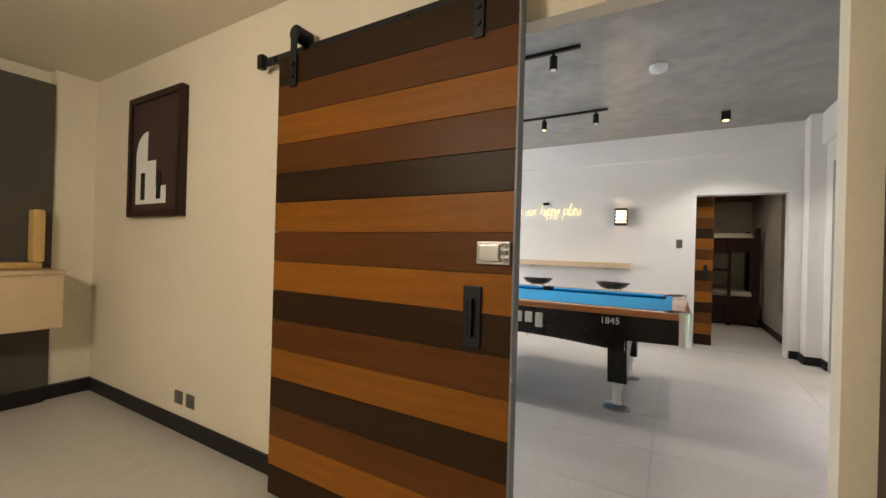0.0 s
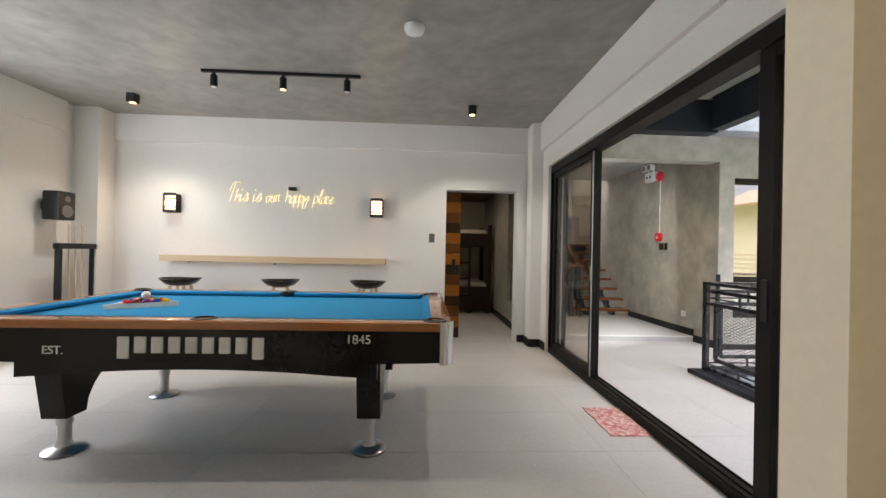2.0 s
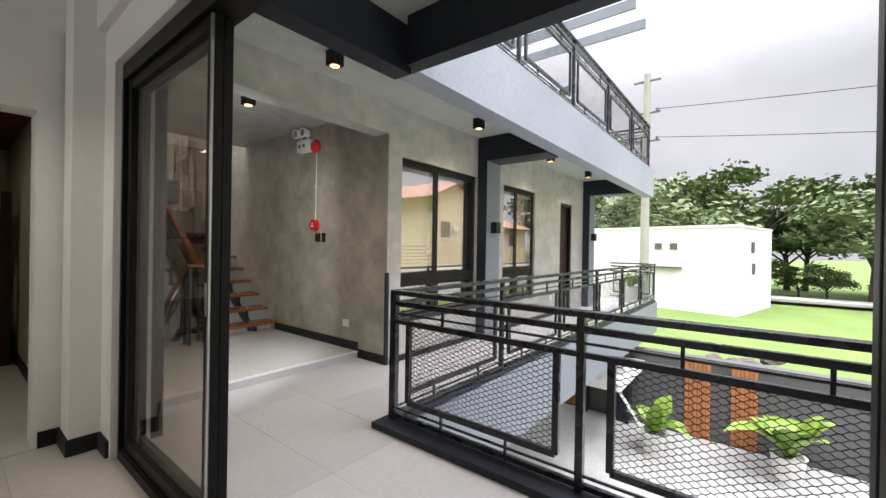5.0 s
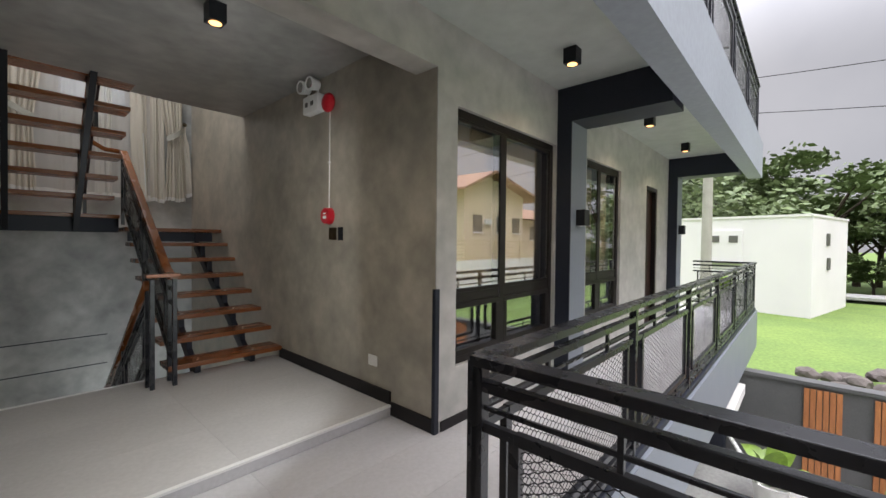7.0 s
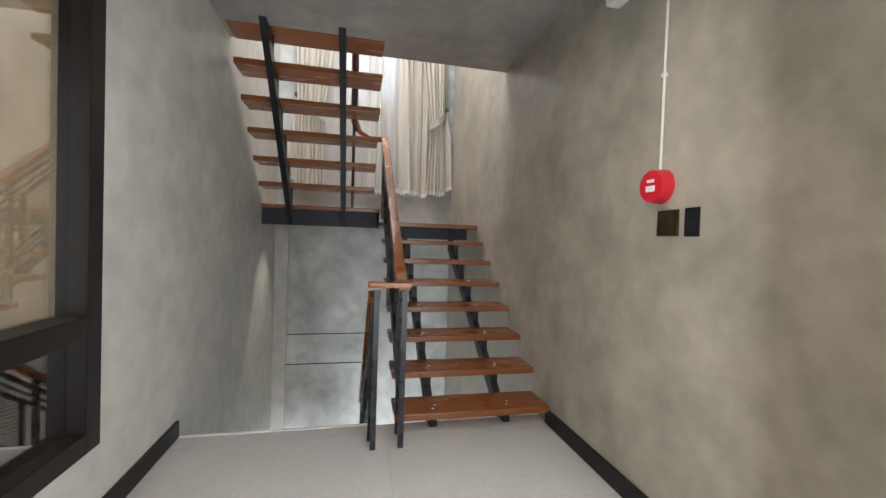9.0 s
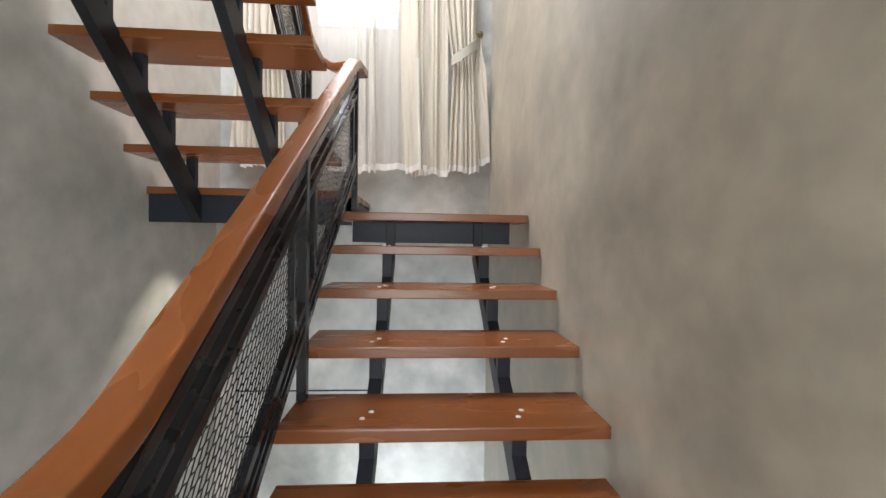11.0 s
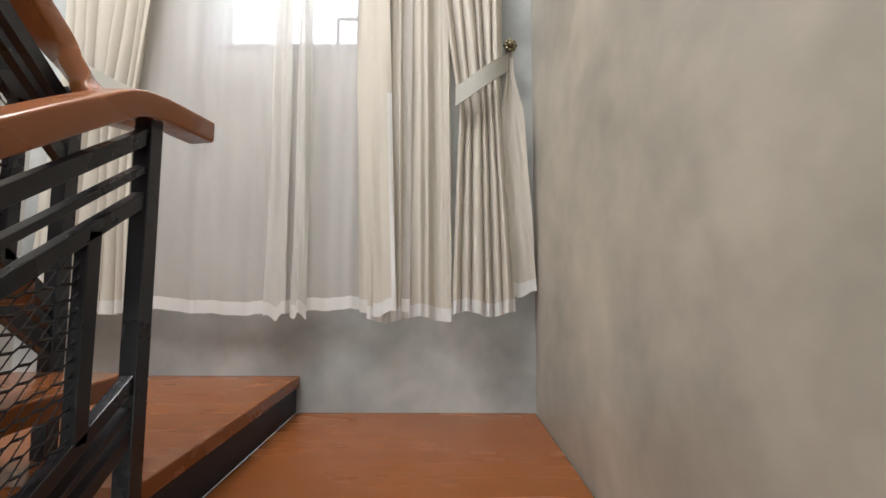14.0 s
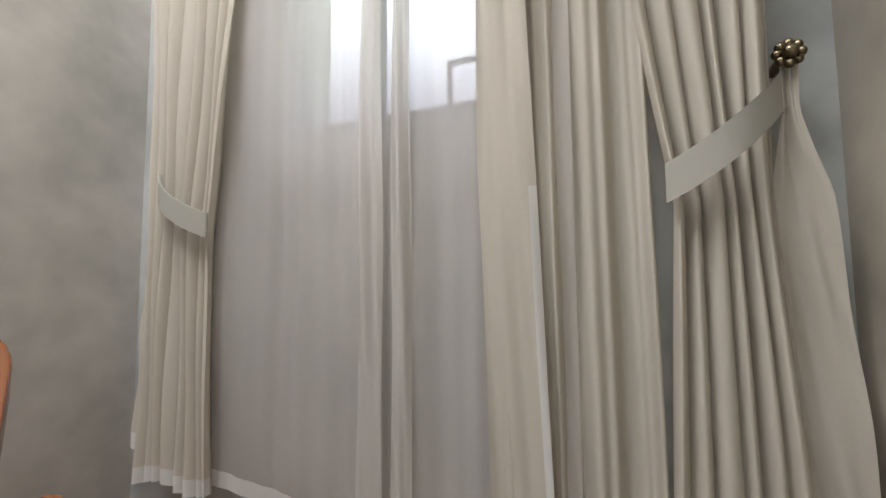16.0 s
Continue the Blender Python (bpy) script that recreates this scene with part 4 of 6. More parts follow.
bm = bm_new()
box(bm, -0.36, -0.235, 1.505, 1.52, 1.19, 1.27, 0.004)
box(bm, -0.35, -0.27, 1.495, 1.505, 1.20, 1.26, 0.006)
for z in (1.20, 1.225, 1.25):
    cyl(bm, (-0.252, 1.50, z), (-0.252, 1.50, z + 0.014), 0.012, seg=12)
part("hasp", bm, M_ALU, barn, "bright metal hasp lock")
rl = thing("door_track", (-0.5, 1.56, 2.2), "black steel barn door track on the wall", "door track")
bm = bm_new()
box(bm, -1.72, 0.82, 1.585, 1.593, 2.19, 2.235, 0.002)
part("rail", bm, M_BLACK, rl)
for x in (-1.60, -0.75, 0.1, 0.75):
    bm = bm_new()
    cyl(bm, (x, 1.575, 2.212), (x, 1.65, 2.212), 0.013, seg=12)
    part("spacer", bm, M_BLACK, rl)
bm = bm_new()
box(bm, -1.72, -1.68, 1.565, 1.60, 2.18, 2.255, 0.004)
part("stop", bm, M_BLACK, rl)
for x in (-1.36, -0.38):
    bm = bm_new()
    box(bm, x - 0.022, x + 0.022, 1.508, 1.515, 2.00, 2.27, 0.003)
    cyl(bm, (x, 1.515, 2.262), (x, 1.60, 2.262), 0.038, seg=24)
    cyl(bm, (x, 1.50, 2.05), (x, 1.51, 2.05), 0.012, seg=10)
    cyl(bm, (x, 1.50, 2.11), (x, 1.51, 2.11), 0.012, seg=10)
    part("hanger", bm, M_BLACK, barn, "black roller hanger strap")
bunk_door = plank_door("bunk_door", -0.35, 0.715, 6.945, 0.04, "domdomdomodmom", 0.0, 0.1495, "striped plank sliding door, half open")
bm = bm_new()
box(bm, 0.60, 0.65, 6.935, 6.945, 0.92, 1.12, 0.003)
part("pull_handle", bm, M_BLACK, bunk_door, "black steel pull handle")
post = thing("door_post", (0.74, 1.56, 0), "dark stained wooden door post with a bright strike plate", "door post")
bm = bm_new()
box(bm, 0.695, 0.765, 1.565, 1.64, 0, 2.34, 0.004)
part("post", bm, M_DARKWOOD, post)
bm = bm_new()
box(bm, 0.735, 0.778, 1.55, 1.565, 1.17, 1.28, 0.003)
for z in (1.195, 1.245):
    cyl(bm, (0.705, 1.557, z), (0.735, 1.557, z), 0.007, seg=10)
    cyl(bm, (0.755, 1.55, z + 0.01), (0.755, 1.545, z + 0.01), 0.006, seg=10)
part("strike_plate", bm, M_ALU, post, "bright metal strike plate")

# ---- games room ----
# billiard table: 2.79 x 1.62 m
TX0, TX1, TY0, TY1 = -2.43, 0.36, 3.46, 5.08
table = thing("billiard_table", (-1.03, 4.25, 0), "black billiard table with blue cloth and glossy wooden rails", "billiard table")
RW = 0.125
for nm, a in (("rail", (TX0 + 0.06, TX1 - 0.06, TY0, TY0 + RW)), ("rail", (TX0 + 0.06, TX1 - 0.06, TY1 - RW, TY1)), ("rail", (TX0, TX0 + RW, TY0 + 0.06, TY1 - 0.06)), ("rail", (TX1 - RW, TX1, TY0 + 0.06, TY1 - 0.06))):
    bm = bm_new()
    box(bm, a[0], a[1], a[2], a[3], 0.782, 0.832, 0.014)
    part("wooden_rail", bm, M_RAILWOOD, table, "glossy reddish wooden rail", smooth=True)
bm = bm_new()
box(bm, TX0 + 0.1, TX1 - 0.1, TY0 + 0.1, TY1 - 0.1, 0.74, 0.792)
part("cloth_bed", bm, M_FELT, table, "blue billiard cloth")
CX = (TX0 + TX1) / 2
for y, s in ((TY0 + RW, 1), (TY1 - RW, -1)):
    for xa, xb in ((TX0 + RW + 0.07, CX - 0.065), (CX + 0.065, TX1 - RW - 0.07)):
        bm = bm_new()
        prism(bm, ((y - 0.002 * s, 0.79), (y + 0.045 * s, 0.805), (y + 0.05 * s, 0.824), (y - 0.002 * s, 0.833)), "x", xa, xb)
        part("cushion", bm, M_FELT, table, "blue cloth cushion")
for x, s in ((TX0 + RW, 1), (TX1 - RW, -1)):
    bm = bm_new()
    prism(bm, ((x - 0.002 * s, 0.79), (x + 0.045 * s, 0.805), (x + 0.05 * s, 0.824), (x - 0.002 * s, 0.833)), "y", TY0 + RW + 0.07, TY1 - RW - 0.07)
    part("cushion", bm, M_FELT, table, "blue cloth cushion")
for x in (TX0 + 0.10, CX, TX1 - 0.10):
    for y in (TY0 + 0.10, TY1 - 0.10):
        bm = bm_new()
        yy = y + (0.0 if x != CX else (-0.015 if y < 4 else 0.015))
        lathe(bm, (x, yy, 0.70), ((0.05, 0), (0.066, 0.02), (0.068, 0.136), (0.052, 0.138), (0.05, 0.02)), 20)
        part("pocket", bm, M_BLACK, table, "black leather pocket", smooth=True)
for x, sx in ((TX0, 1), (TX1, -1)):
    for y, sy in ((TY0, 1), (TY1, -1)):
        bm = bm_new()
        pts = [(x + sx * 0.075 - sx * 0.080 * math.cos(a), y + sy * 0.075 - sy * 0.080 * math.sin(a)) for a in [math.pi / 2 * k / 8 for k in range(9)]]
        pts += [(x + sx * 0.075, y + sy * 0.012), (x + sx * 0.03, y + sy * 0.03), (x + sx * 0.012, y + sy * 0.075)]
        prism(bm, pts, "z", 0.60, 0.838)
        part("corner_casting", bm, M_CHROME, table, "bright chrome corner casting", smooth=True)
for y in (TY0 + 0.012, TY1 - 0.04):
    bm = bm_new()
    pts = [(TX0 + 0.03, 0.782), (TX0 + 0.03, 0.61), (-1.97, 0.60)]
    pts += [(-1.97, 0.52)] + [(-1.9 + 0.08 * k + 0.02, 0.565 - 0.04 * abs((k - 10.5) / 10.5) ** 2) for k in range(1, 21)] + [(-0.06, 0.52), (-0.06, 0.60)]
    pts += [(TX1 - 0.03, 0.61), (TX1 - 0.03, 0.782)]
    prism(bm, pts, "y", y, y + 0.028)
    part("apron", bm, M_GLOSSBLK, table, "glossy black side apron")
for x in (TX0 + 0.012, TX1 - 0.04):
    bm = bm_new()
    box(bm, x, x + 0.028, TY0 + 0.06, TY1 - 0.06, 0.61, 0.782, 0.003)
    part("end_apron", bm, M_GLOSSBLK, table, "glossy black end apron")
for x in (-1.93, -0.13):
    sx = 1 if x < -1 else -1
    bm = bm_new()
    y0, y1 = 3.66, 4.78
    pts = [(y0, 0.22), (y0 - 0.10, 0.78), (y1 + 0.10, 0.78), (y1, 0.22), (y1 - 0.14, 0.22)]
    pts += [(4.22 + 0.42 * math.cos(a), 0.22 + 0.30 * math.sin(a)) for a in [math.pi * k / 12 for k in range(1, 12)]] + [(y0 + 0.14, 0.22)]
    prism(bm, pts, "x", x - 0.065, x + 0.075)
    part("leg_frame", bm, M_GLOSSBLK, table, "black arched leg frame")
    for y in (3.74, 4.66):
        bm = bm_new()
        lathe(bm, (x, y, 0), ((0.105, 0), (0.107, 0.012), (0.095, 0.024), (0.045, 0.036), (0.036, 0.06), (0.034, 0.16), (0.042, 0.165), (0.042, 0.222)), 30)
        part("foot", bm, M_ALU, table, "chrome levelling foot", smooth=True)
for k in range(9):  # the maker's name as plain silver blocks
    x = -1.445 + 0.0885 * k
    h = 0.118 if k in (0, 8) else 0.088
    bm = bm_new()
    box(bm, x, x + 0.062, TY0 + 0.006, TY0 + 0.013, 0.742 - h, 0.742, 0.006)
    part("nameplate_block", bm, M_SILVER, table, "silver block of the side lettering")
FACE = Matrix.Rotation(radians(90), 4, "X")
text("lettering", "EST.", Matrix.Translation((-1.775, TY0 + 0.009, 0.665)) @ FACE, 0.062, M_SILVER, table, 0.002, "silver lettering EST.")
text("lettering", "1845", Matrix.Translation((-0.165, TY0 + 0.009, 0.735)) @ FACE, 0.070, M_SILVER, table, 0.002, "silver numerals 1845")

# racked balls
rack = thing("ball_rack", (-1.78, 4.3, 0.792), "white triangle rack on the blue cloth", "ball rack")
R = 0.0285
tri = [Vector((-1.62, 4.28, 0)), Vector((-1.97, 4.06, 0)), Vector((-1.97, 4.50, 0))]
for a, b in zip(tri, tri[1:] + tri[:1]):
    bm = bm_new()
    bar(bm, a + Vector((0, 0, 0.806)), b + Vector((0, 0, 0.806)), 0.014, 0.028, 0.004)
    part("side", bm, M_WHITEP, rack)
cols = ((0.75, 0.45, 0.02), (0.02, 0.05, 0.3), (0.55, 0.02, 0.02), (0.15, 0.02, 0.2), (0.7, 0.2, 0.02), (0.02, 0.2, 0.06), (0.2, 0.02, 0.02), (0.01, 0.01, 0.01))
BM = [mat("ball_paint", c, 0.1, var=0.02, bump=0.0) for c in cols]
i = 0
for r in range(5):
    for c in range(r + 1):
        bm = bm_new()
        p = (-1.70 - r * R * 1.74, 4.28 + (c - r / 2) * 2 * R, 0.792 + R)
        bmesh.ops.create_uvsphere(bm, u_segments=18, v_segments=12, radius=R, matrix=Matrix.Translation(p))
        solid("billiard_ball", bm, BM[i % 8], "glossy coloured billiard ball in the rack", "ball", "racked balls", smooth=True)
        i += 1
bm = bm_new()
bmesh.ops.create_uvsphere(bm, u_segments=18, v_segments=12, radius=R, matrix=Matrix.Translation((-1.84, 4.28, 0.792 + R * 2.65)))
solid("billiard_ball", bm, M_WHITEP, "white cue ball on top of the racked balls", "ball", smooth=True)

# neon lettering, drawn with strokes on a coarse grid
GLYPH = {
    "T": ("05 19 49", "29 10"), "h": ("09 00", "03 25 33 30 41"), "i": ("05 00 21 31", "08 09"), "s": ("01 26 31 20 10 32 42",),
    "o": ("24 04 00 20 24 35",), "u": ("05 01 10 22 25 20 31",), "r": ("05 00 04 25 35", "25 21 31"), "a": ("34 14 00 20 35 30 41",),
    "p": ("06 0a", "03 25 31 10 01", "31 42"), "y": ("05 12 23 35 2a 0b 12 42",), "l": ("01 29 19 10 31",), "c": ("24 05 00 20 32",), "e": ("02 24 14 00 20 32",),
}


def stroke(bm, code, x0, z0, s):
    pts = []
    for tok in code.split():
        gx, gz = int(tok[0]), tok[1]
        gz = {"a": -4, "b": -3}.get(gz, None) if gz in "ab" else int(gz)
        pts.append(Vector((x0 + gx * s + gz * s * 0.22, 6.672, z0 + gz * s)))
    fine = []
    for k in range(len(pts) - 1):
        p0, p1, p2, p3 = pts[max(0, k - 1)], pts[k], pts[k + 1], pts[min(len(pts) - 1, k + 2)]
        for j in range(5):
            f = j / 5
            fine.append(0.5 * ((2 * p1) + (p2 - p0) * f + (2 * p0 - 5 * p1 + 4 * p2 - p3) * f * f + (3 * p1 - p0 - 3 * p2 + p3) * f * f * f))
    fine.append(pts[-1])
    prev = None
    for c in fine:
        ring = [bm.verts.new(c + Vector((0.003 * math.cos(a), 0.003 * math.sin(a + 0.4), 0.003 * math.sin(a)))) for a in [math.pi * 2 * k / 6 for k in range(6)]]
        if prev:
            for k in range(6):
                bm.faces.new((prev[k], prev[(k + 1) % 6], ring[(k + 1) % 6], ring[k]))
        prev = ring


neon = thing("neon_sign", (-1.75, 6.69, 1.8), "warm yellow neon handwriting reading This is our happy place", "neon sign")
x = -2.42
for word in ("This", "is", "our", "happy", "place"):
    bm = bm_new()
    for ch in word:
        s = 0.027 if ch == "T" else 0.0178
        for code in GLYPH[ch]:
            stroke(bm, code, x, 1.845, s)
        x += {"T": 0.095, "i": 0.042, "l": 0.044, "h": 0.061, "s": 0.055}.get(ch, 0.058)
    x += 0.076
    part("word", bm, M_NEON, neon, "glowing word " + word)
for xx in (-2.3, -1.85, -1.4, -1.1):
    bm = bm_new()
    cyl(bm, (xx, 6.672, 1.90), (xx, BACK, 1.90), 0.006, seg=8)
    part("standoff", bm, M_WHITEP, neon)
bm = bm_new()
box(bm, -1.63, -1.53, 6.665, BACK, 2.005, 2.05, 0.008)
part("driver", bm, M_BLACK, neon, "small black power driver")

# wall sconces
for x in (-3.12, -0.45):
    sc = thing("wall_sconce", (x, 6.66, 1.67), "black louvred wall sconce glowing warm", "wall lamp", "wall sconces")
    bm = bm_new()
    box(bm, x - 0.085, x + 0.085, 6.69, BACK, 1.67, 1.91, 0.004)
    for xx in (x - 0.085, x + 0.075):
        box(bm, xx, xx + 0.01, 6.60, 6.69, 1.67, 1.91, 0.002)
    part("housing", bm, M_BLACK, sc)
    bm = bm_new()
    box(bm, x - 0.068, x + 0.068, 6.616, 6.685, 1.695, 1.885, 0.01)
    part("diffuser", bm, glow("sconce_glass", (1.0, 0.60, 0.38), 2.0) if x < -1 else bpy.data.materials["sconce_glass"], sc, "glowing frosted diffuser")
    for k in range(5):
        z = 1.675 + 0.054 * k
        bm = bm_new()
        box(bm, x - 0.075, x + 0.075, 6.60, 6.612, z, z + (0.03 if k in (0, 4) else 0.016), 0.002)
        part("louvre", bm, M_BLACK, sc)

# shelf and stools
sh = thing("wall_shelf", (-1.76, 6.55, 1.03), "pale pine bar shelf on the white wall", "shelf")
bm = bm_new()
box(bm, -3.19, -0.31, 6.53, BACK - 0.002, 1.035, 1.115, 0.004)
part("board", bm, M_PINE, sh)
for x in (-2.9, -1.8, -0.7):
    bm = bm_new()
    box(bm, x - 0.02, x + 0.02, 6.62, BACK - 0.002, 1.005, 1.035, 0.003)
    part("bracket", bm, M_WHITEP, sh)


def stool(m):
    st = thing("bar_stool", (0, 0, 0), "bar stool with a black scooped seat and wooden legs", "stool", "bar stools")
    bm = bm_new()
    lathe(bm, (0, 0, 0.755), ((0.08, 0), (0.16, 0.02), (0.215, 0.07), (0.222, 0.085), (0.205, 0.085), (0.15, 0.045), (0.02, 0.035)), 32)
    for v in bm.verts:
        v.co.z += 0.25 * v.co.x ** 2
    part("seat", bm, M_GLOSSBLK, st, "black moulded seat", smooth=True)
    for k in range(4):
        a = math.pi / 4 + k * math.pi / 2
        bm = bm_new()
        cyl(bm, (0.11 * math.cos(a), 0.11 * math.sin(a), 0.76), (0.21 * math.cos(a), 0.21 * math.sin(a), 0), 0.02, 0.013, 12)
        part("leg", bm, M_PINE, st, "tapered pale wooden leg")
    bm = bm_new()
    for k in range(4):
        a, b = math.pi / 4 + k * math.pi / 2, math.pi / 4 + (k + 1) * math.pi / 2
        cyl(bm, (0.172 * math.cos(a), 0.172 * math.sin(a), 0.25), (0.172 * math.cos(b), 0.172 * math.sin(b), 0.25), 0.009, seg=8)
    part("footrest", bm, M_BLACK, st)
    st.matrix_basis = m
    return st


s0 = stool(pose(-2.72, 6.2, 0))
copy_thing(s0, pose(-1.54, 6.2, 0, 0, 0, 20))
copy_thing(s0, pose(-0.485, 6.2, 0, 0, 0, -12))

# cue rack and loudspeaker
cr = thing("cue_rack", (-3.93, 6.2, 0), "black floor-standing cue rack with cues", "cue rack")
for y in (5.95, 6.42):
    bm = bm_new()
    box(bm, -3.96, -3.91, y, y + 0.05, 0, 1.22, 0.004)
    part("upright", bm, M_BLACK, cr)
bm = bm_new()
box(bm, -3.98, -3.89, 5.95, 6.47, 1.17, 1.235, 0.006)
part("top_holder", bm, M_BLACK, cr)
bm = bm_new()
box(bm, -4.02, -3.86, 5.93, 6.43, 0, 0.05, 0.005)
part("base", bm, M_BLACK, cr)
for k in range(3):
    y = 6.09 + 0.09 * k
    bm = bm_new()
    cyl(bm, (-3.90, y, 0.05), (-3.93, y, 1.46), 0.014, 0.006, 10)
    cue = solid("billiard_cue", bm, M_PINE, "pale wooden billiard cue with a dark butt", "cue", "cues")
    bm = bm_new()
    cyl(bm, (-3.90, y, 0.051), (-3.909, y, 0.42), 0.0148, 0.0135, 10)
    part("butt", bm, M_BLACK, cue, "black cue butt")
sp = thing("loudspeaker", (-4.1, 6.1, 1.5), "black loudspeaker mounted on the white wall", "loudspeaker")
bm = bm_new()
box(bm, -4.12, -3.93, 5.96, 6.18, 1.50, 1.83, 0.02)
part("cabinet", bm, M_BLACK, sp, smooth=True)
for z, r in ((1.60, 0.07), (1.745, 0.035)):
    bm = bm_new()
    cyl(bm, (-3.935, 6.07, z), (-3.925, 6.07, z), r, seg=24)
    part("driver", bm, M_GREYP, sp)
bm = bm_new()
box(bm, -4.2, -4.12, 6.04, 6.10, 1.62, 1.72, 0.004)
part("bracket", bm, M_BLACK, sp)

# switches and sockets
def plate(name, m, w, h, label, keys, material=M_GREYP):
    t = thing(name, m.translation, label, "switch" if keys else "socket")
    bm = bm_new()
    box(bm, -w / 2, w / 2, -0.008, 0, -h / 2, h / 2, 0.003)
    bm.transform(m)
    part("plate", bm, material, t)
    for k in range(keys):
        bm = bm_new()
        hh = h * 0.7 / keys
        z = -h * 0.35 + hh * k
        box(bm, -w * 0.25, w * 0.25, -0.011, -0.008, z + 0.003, z + hh - 0.003, 0.001)
        bm.transform(m)
        part("key", bm, material, t)
    return t


plate("light_switch", pose(0.30, BACK, 1.41), 0.075, 0.12, "dark grey light switch by the doorway", 3)
plate("light_switch", pose(0.945, 1.64, 1.34), 0.075, 0.12, "dark grey bedroom light switch", 2)
plate("wall_socket", pose(-2.55, 1.64, 0.22), 0.09, 0.085, "dark grey wall socket", 1)
plate("wall_socket", pose(-2.41, 1.64, 0.22), 0.09, 0.085, "dark grey wall socket", 1)

# ceiling fixtures
def cube_lamp(x, y, z, label, group, s=0.052, h=0.12):
    t = thing("downlight", (x, y, z - h), label, "ceiling lamp", group)
    bm = bm_new()
    box(bm, x - s, x + s, y - s, y + s, z - h, z, 0.003)
    hz = part("housing", bm, M_BLACK, t)
    bm = bm_new()
    cyl(bm, (x, y, z - h - 0.003), (x, y, z - h - 0.001), s * 0.72, seg=20)
    part("bulb", bm, M_WARMGLOW, t, "warm glowing lamp face")


for x, y in ((-3.15, 5.95), (0.73, 5.93)):
    cube_lamp(x, y, CEIL, "black surface downlight on the concrete ceiling", "ceiling downlights", 0.045, 0.10)
sd = thing("smoke_detector", (0.08, 4.30, CEIL - 0.05), "round white smoke detector on the ceiling", "smoke detector")
bm = bm_new()
lathe(bm, (0.08, 4.30, CEIL - 0.055), ((0.05, 0), (0.07, 0.012), (0.078, 0.03), (0.078, 0.055)), 28)
part("body", bm, M_WHITEP, sd, smooth=True)


def track(y, xs, x0, x1):
    t = thing("track_light", ((x0 + x1) / 2, y, CEIL - 0.03), "black ceiling track with three spotlights", "track light", "track lights")
    bm = bm_new()
    box(bm, x0, x1, y - 0.017, y + 0.017, CEIL - 0.026, CEIL, 0.003)
    part("track", bm, M_BLACK, t)
    for k, x in enumerate(xs):
        bm = bm_new()
        box(bm, x - 0.012, x + 0.012, y - 0.012, y + 0.012, CEIL - 0.06, CEIL - 0.026)
        cyl(bm, (x, y, CEIL - 0.165), (x, y, CEIL - 0.055), 0.033, seg=20)
        hd = part("spot_head", bm, M_BLACK, t, smooth=True)
        bm = bm_new()
        cyl(bm, (x, y, CEIL - 0.168), (x, y, CEIL - 0.166), 0.025, seg=16)
        part("bulb", bm, M_WARMGLOW if k == 1 else M_WHITEP, hd, "lamp face of the spotlight")


track(5.22, (-1.88, -1.22, -0.60), -2.0, -0.47)
track(3.60, (-1.88, -1.25, -0.68), -2.0, -0.46)

rug = thing("door_mat", (1.64, 4.14, 0), "woven pink-red door mat with fringed ends", "mat")
bm = bm_new()
bmesh.ops.create_grid(bm, x_segments=30, y_segments=44, size=0.5)
for v in bm.verts:
    x, y = v.co.x * 0.29, v.co.y * 0.47
    v.co = Vector((1.63 + x + 0.004 * math.sin(y * 30), 4.14 + y, 0.006 + 0.003 * (math.sin(v.co.x * 95) * math.sin(v.co.y * 140))))
r = bmesh.ops.extrude_face_region(bm, geom=list(bm.faces))
for v in [g for g in r["geom"] if isinstance(g, bmesh.types.BMVert)]:
    v.co.z -= 0.006
part("weave", bm, M_RUG, rug)
rng2 = random.Random(3)
for sy in (-1, 1):
    bm = bm_new()
    for k in range(46):
        x = 1.49 + 0.28 * k / 45
        y = 4.14 + sy * 0.235
        bar(bm, (x, y, 0.004), (x + rng2.uniform(-0.008, 0.008), y + sy * rng2.uniform(0.012, 0.02), 0.002), 0.003, 0.003)
    tagged(part("fringe", bm, M_RUG, rug, "short frayed fringe"), kind="stuff")

# ---- bedroom ----
pic = thing("framed_picture", (-2.9, 1.62, 1.41), "dark framed abstract picture in black and white", "picture")
bm = bm_new()
x0, x1, z0, z1 = -3.25, -2.53, 1.41, 2.27
for a in ((x0, x0 + 0.045, z0, z1), (x1 - 0.045, x1, z0, z1), (x0 + 0.045, x1 - 0.045, z0, z0 + 0.045), (x0 + 0.045, x1 - 0.045, z1 - 0.045, z1)):
    box(bm, a[0], a[1], 1.59, 1.64, a[2], a[3], 0.004)
part("frame", bm, M_DARKWOOD, pic)
bm = bm_new()
box(bm, x0 + 0.045, x1 - 0.045, 1.605, 1.635, z0 + 0.045, z1 - 0.045)
cv = part("canvas", bm, mat("dark_canvas", (0.06, 0.03, 0.03), 0.6, var=0.2, scale=4), pic)
bm = bm_new()
pts = [(-3.14, 1.5), (-3.14, 1.85)] + [(-2.98 - 0.16 * math.cos(a), 1.85 + 0.16 * math.sin(a)) for a in [math.pi * k / 12 for k in range(1, 7)]] + [(-2.98, 1.80), (-2.86, 1.80), (-2.86, 1.62), (-2.72, 1.62), (-2.72, 1.5)]
prism(bm, pts, "y", 1.602, 1.605)
part("painted_shape", bm, M_PAPER, cv, "pale painted shape")
for x in (-3.06, -2.84):
    bm = bm_new()
    box(bm, x, x + 0.055, 1.599, 1.602, 1.53, 1.72)
    part("painted_bar", bm, M_BLACK, cv, "dark painted bar")
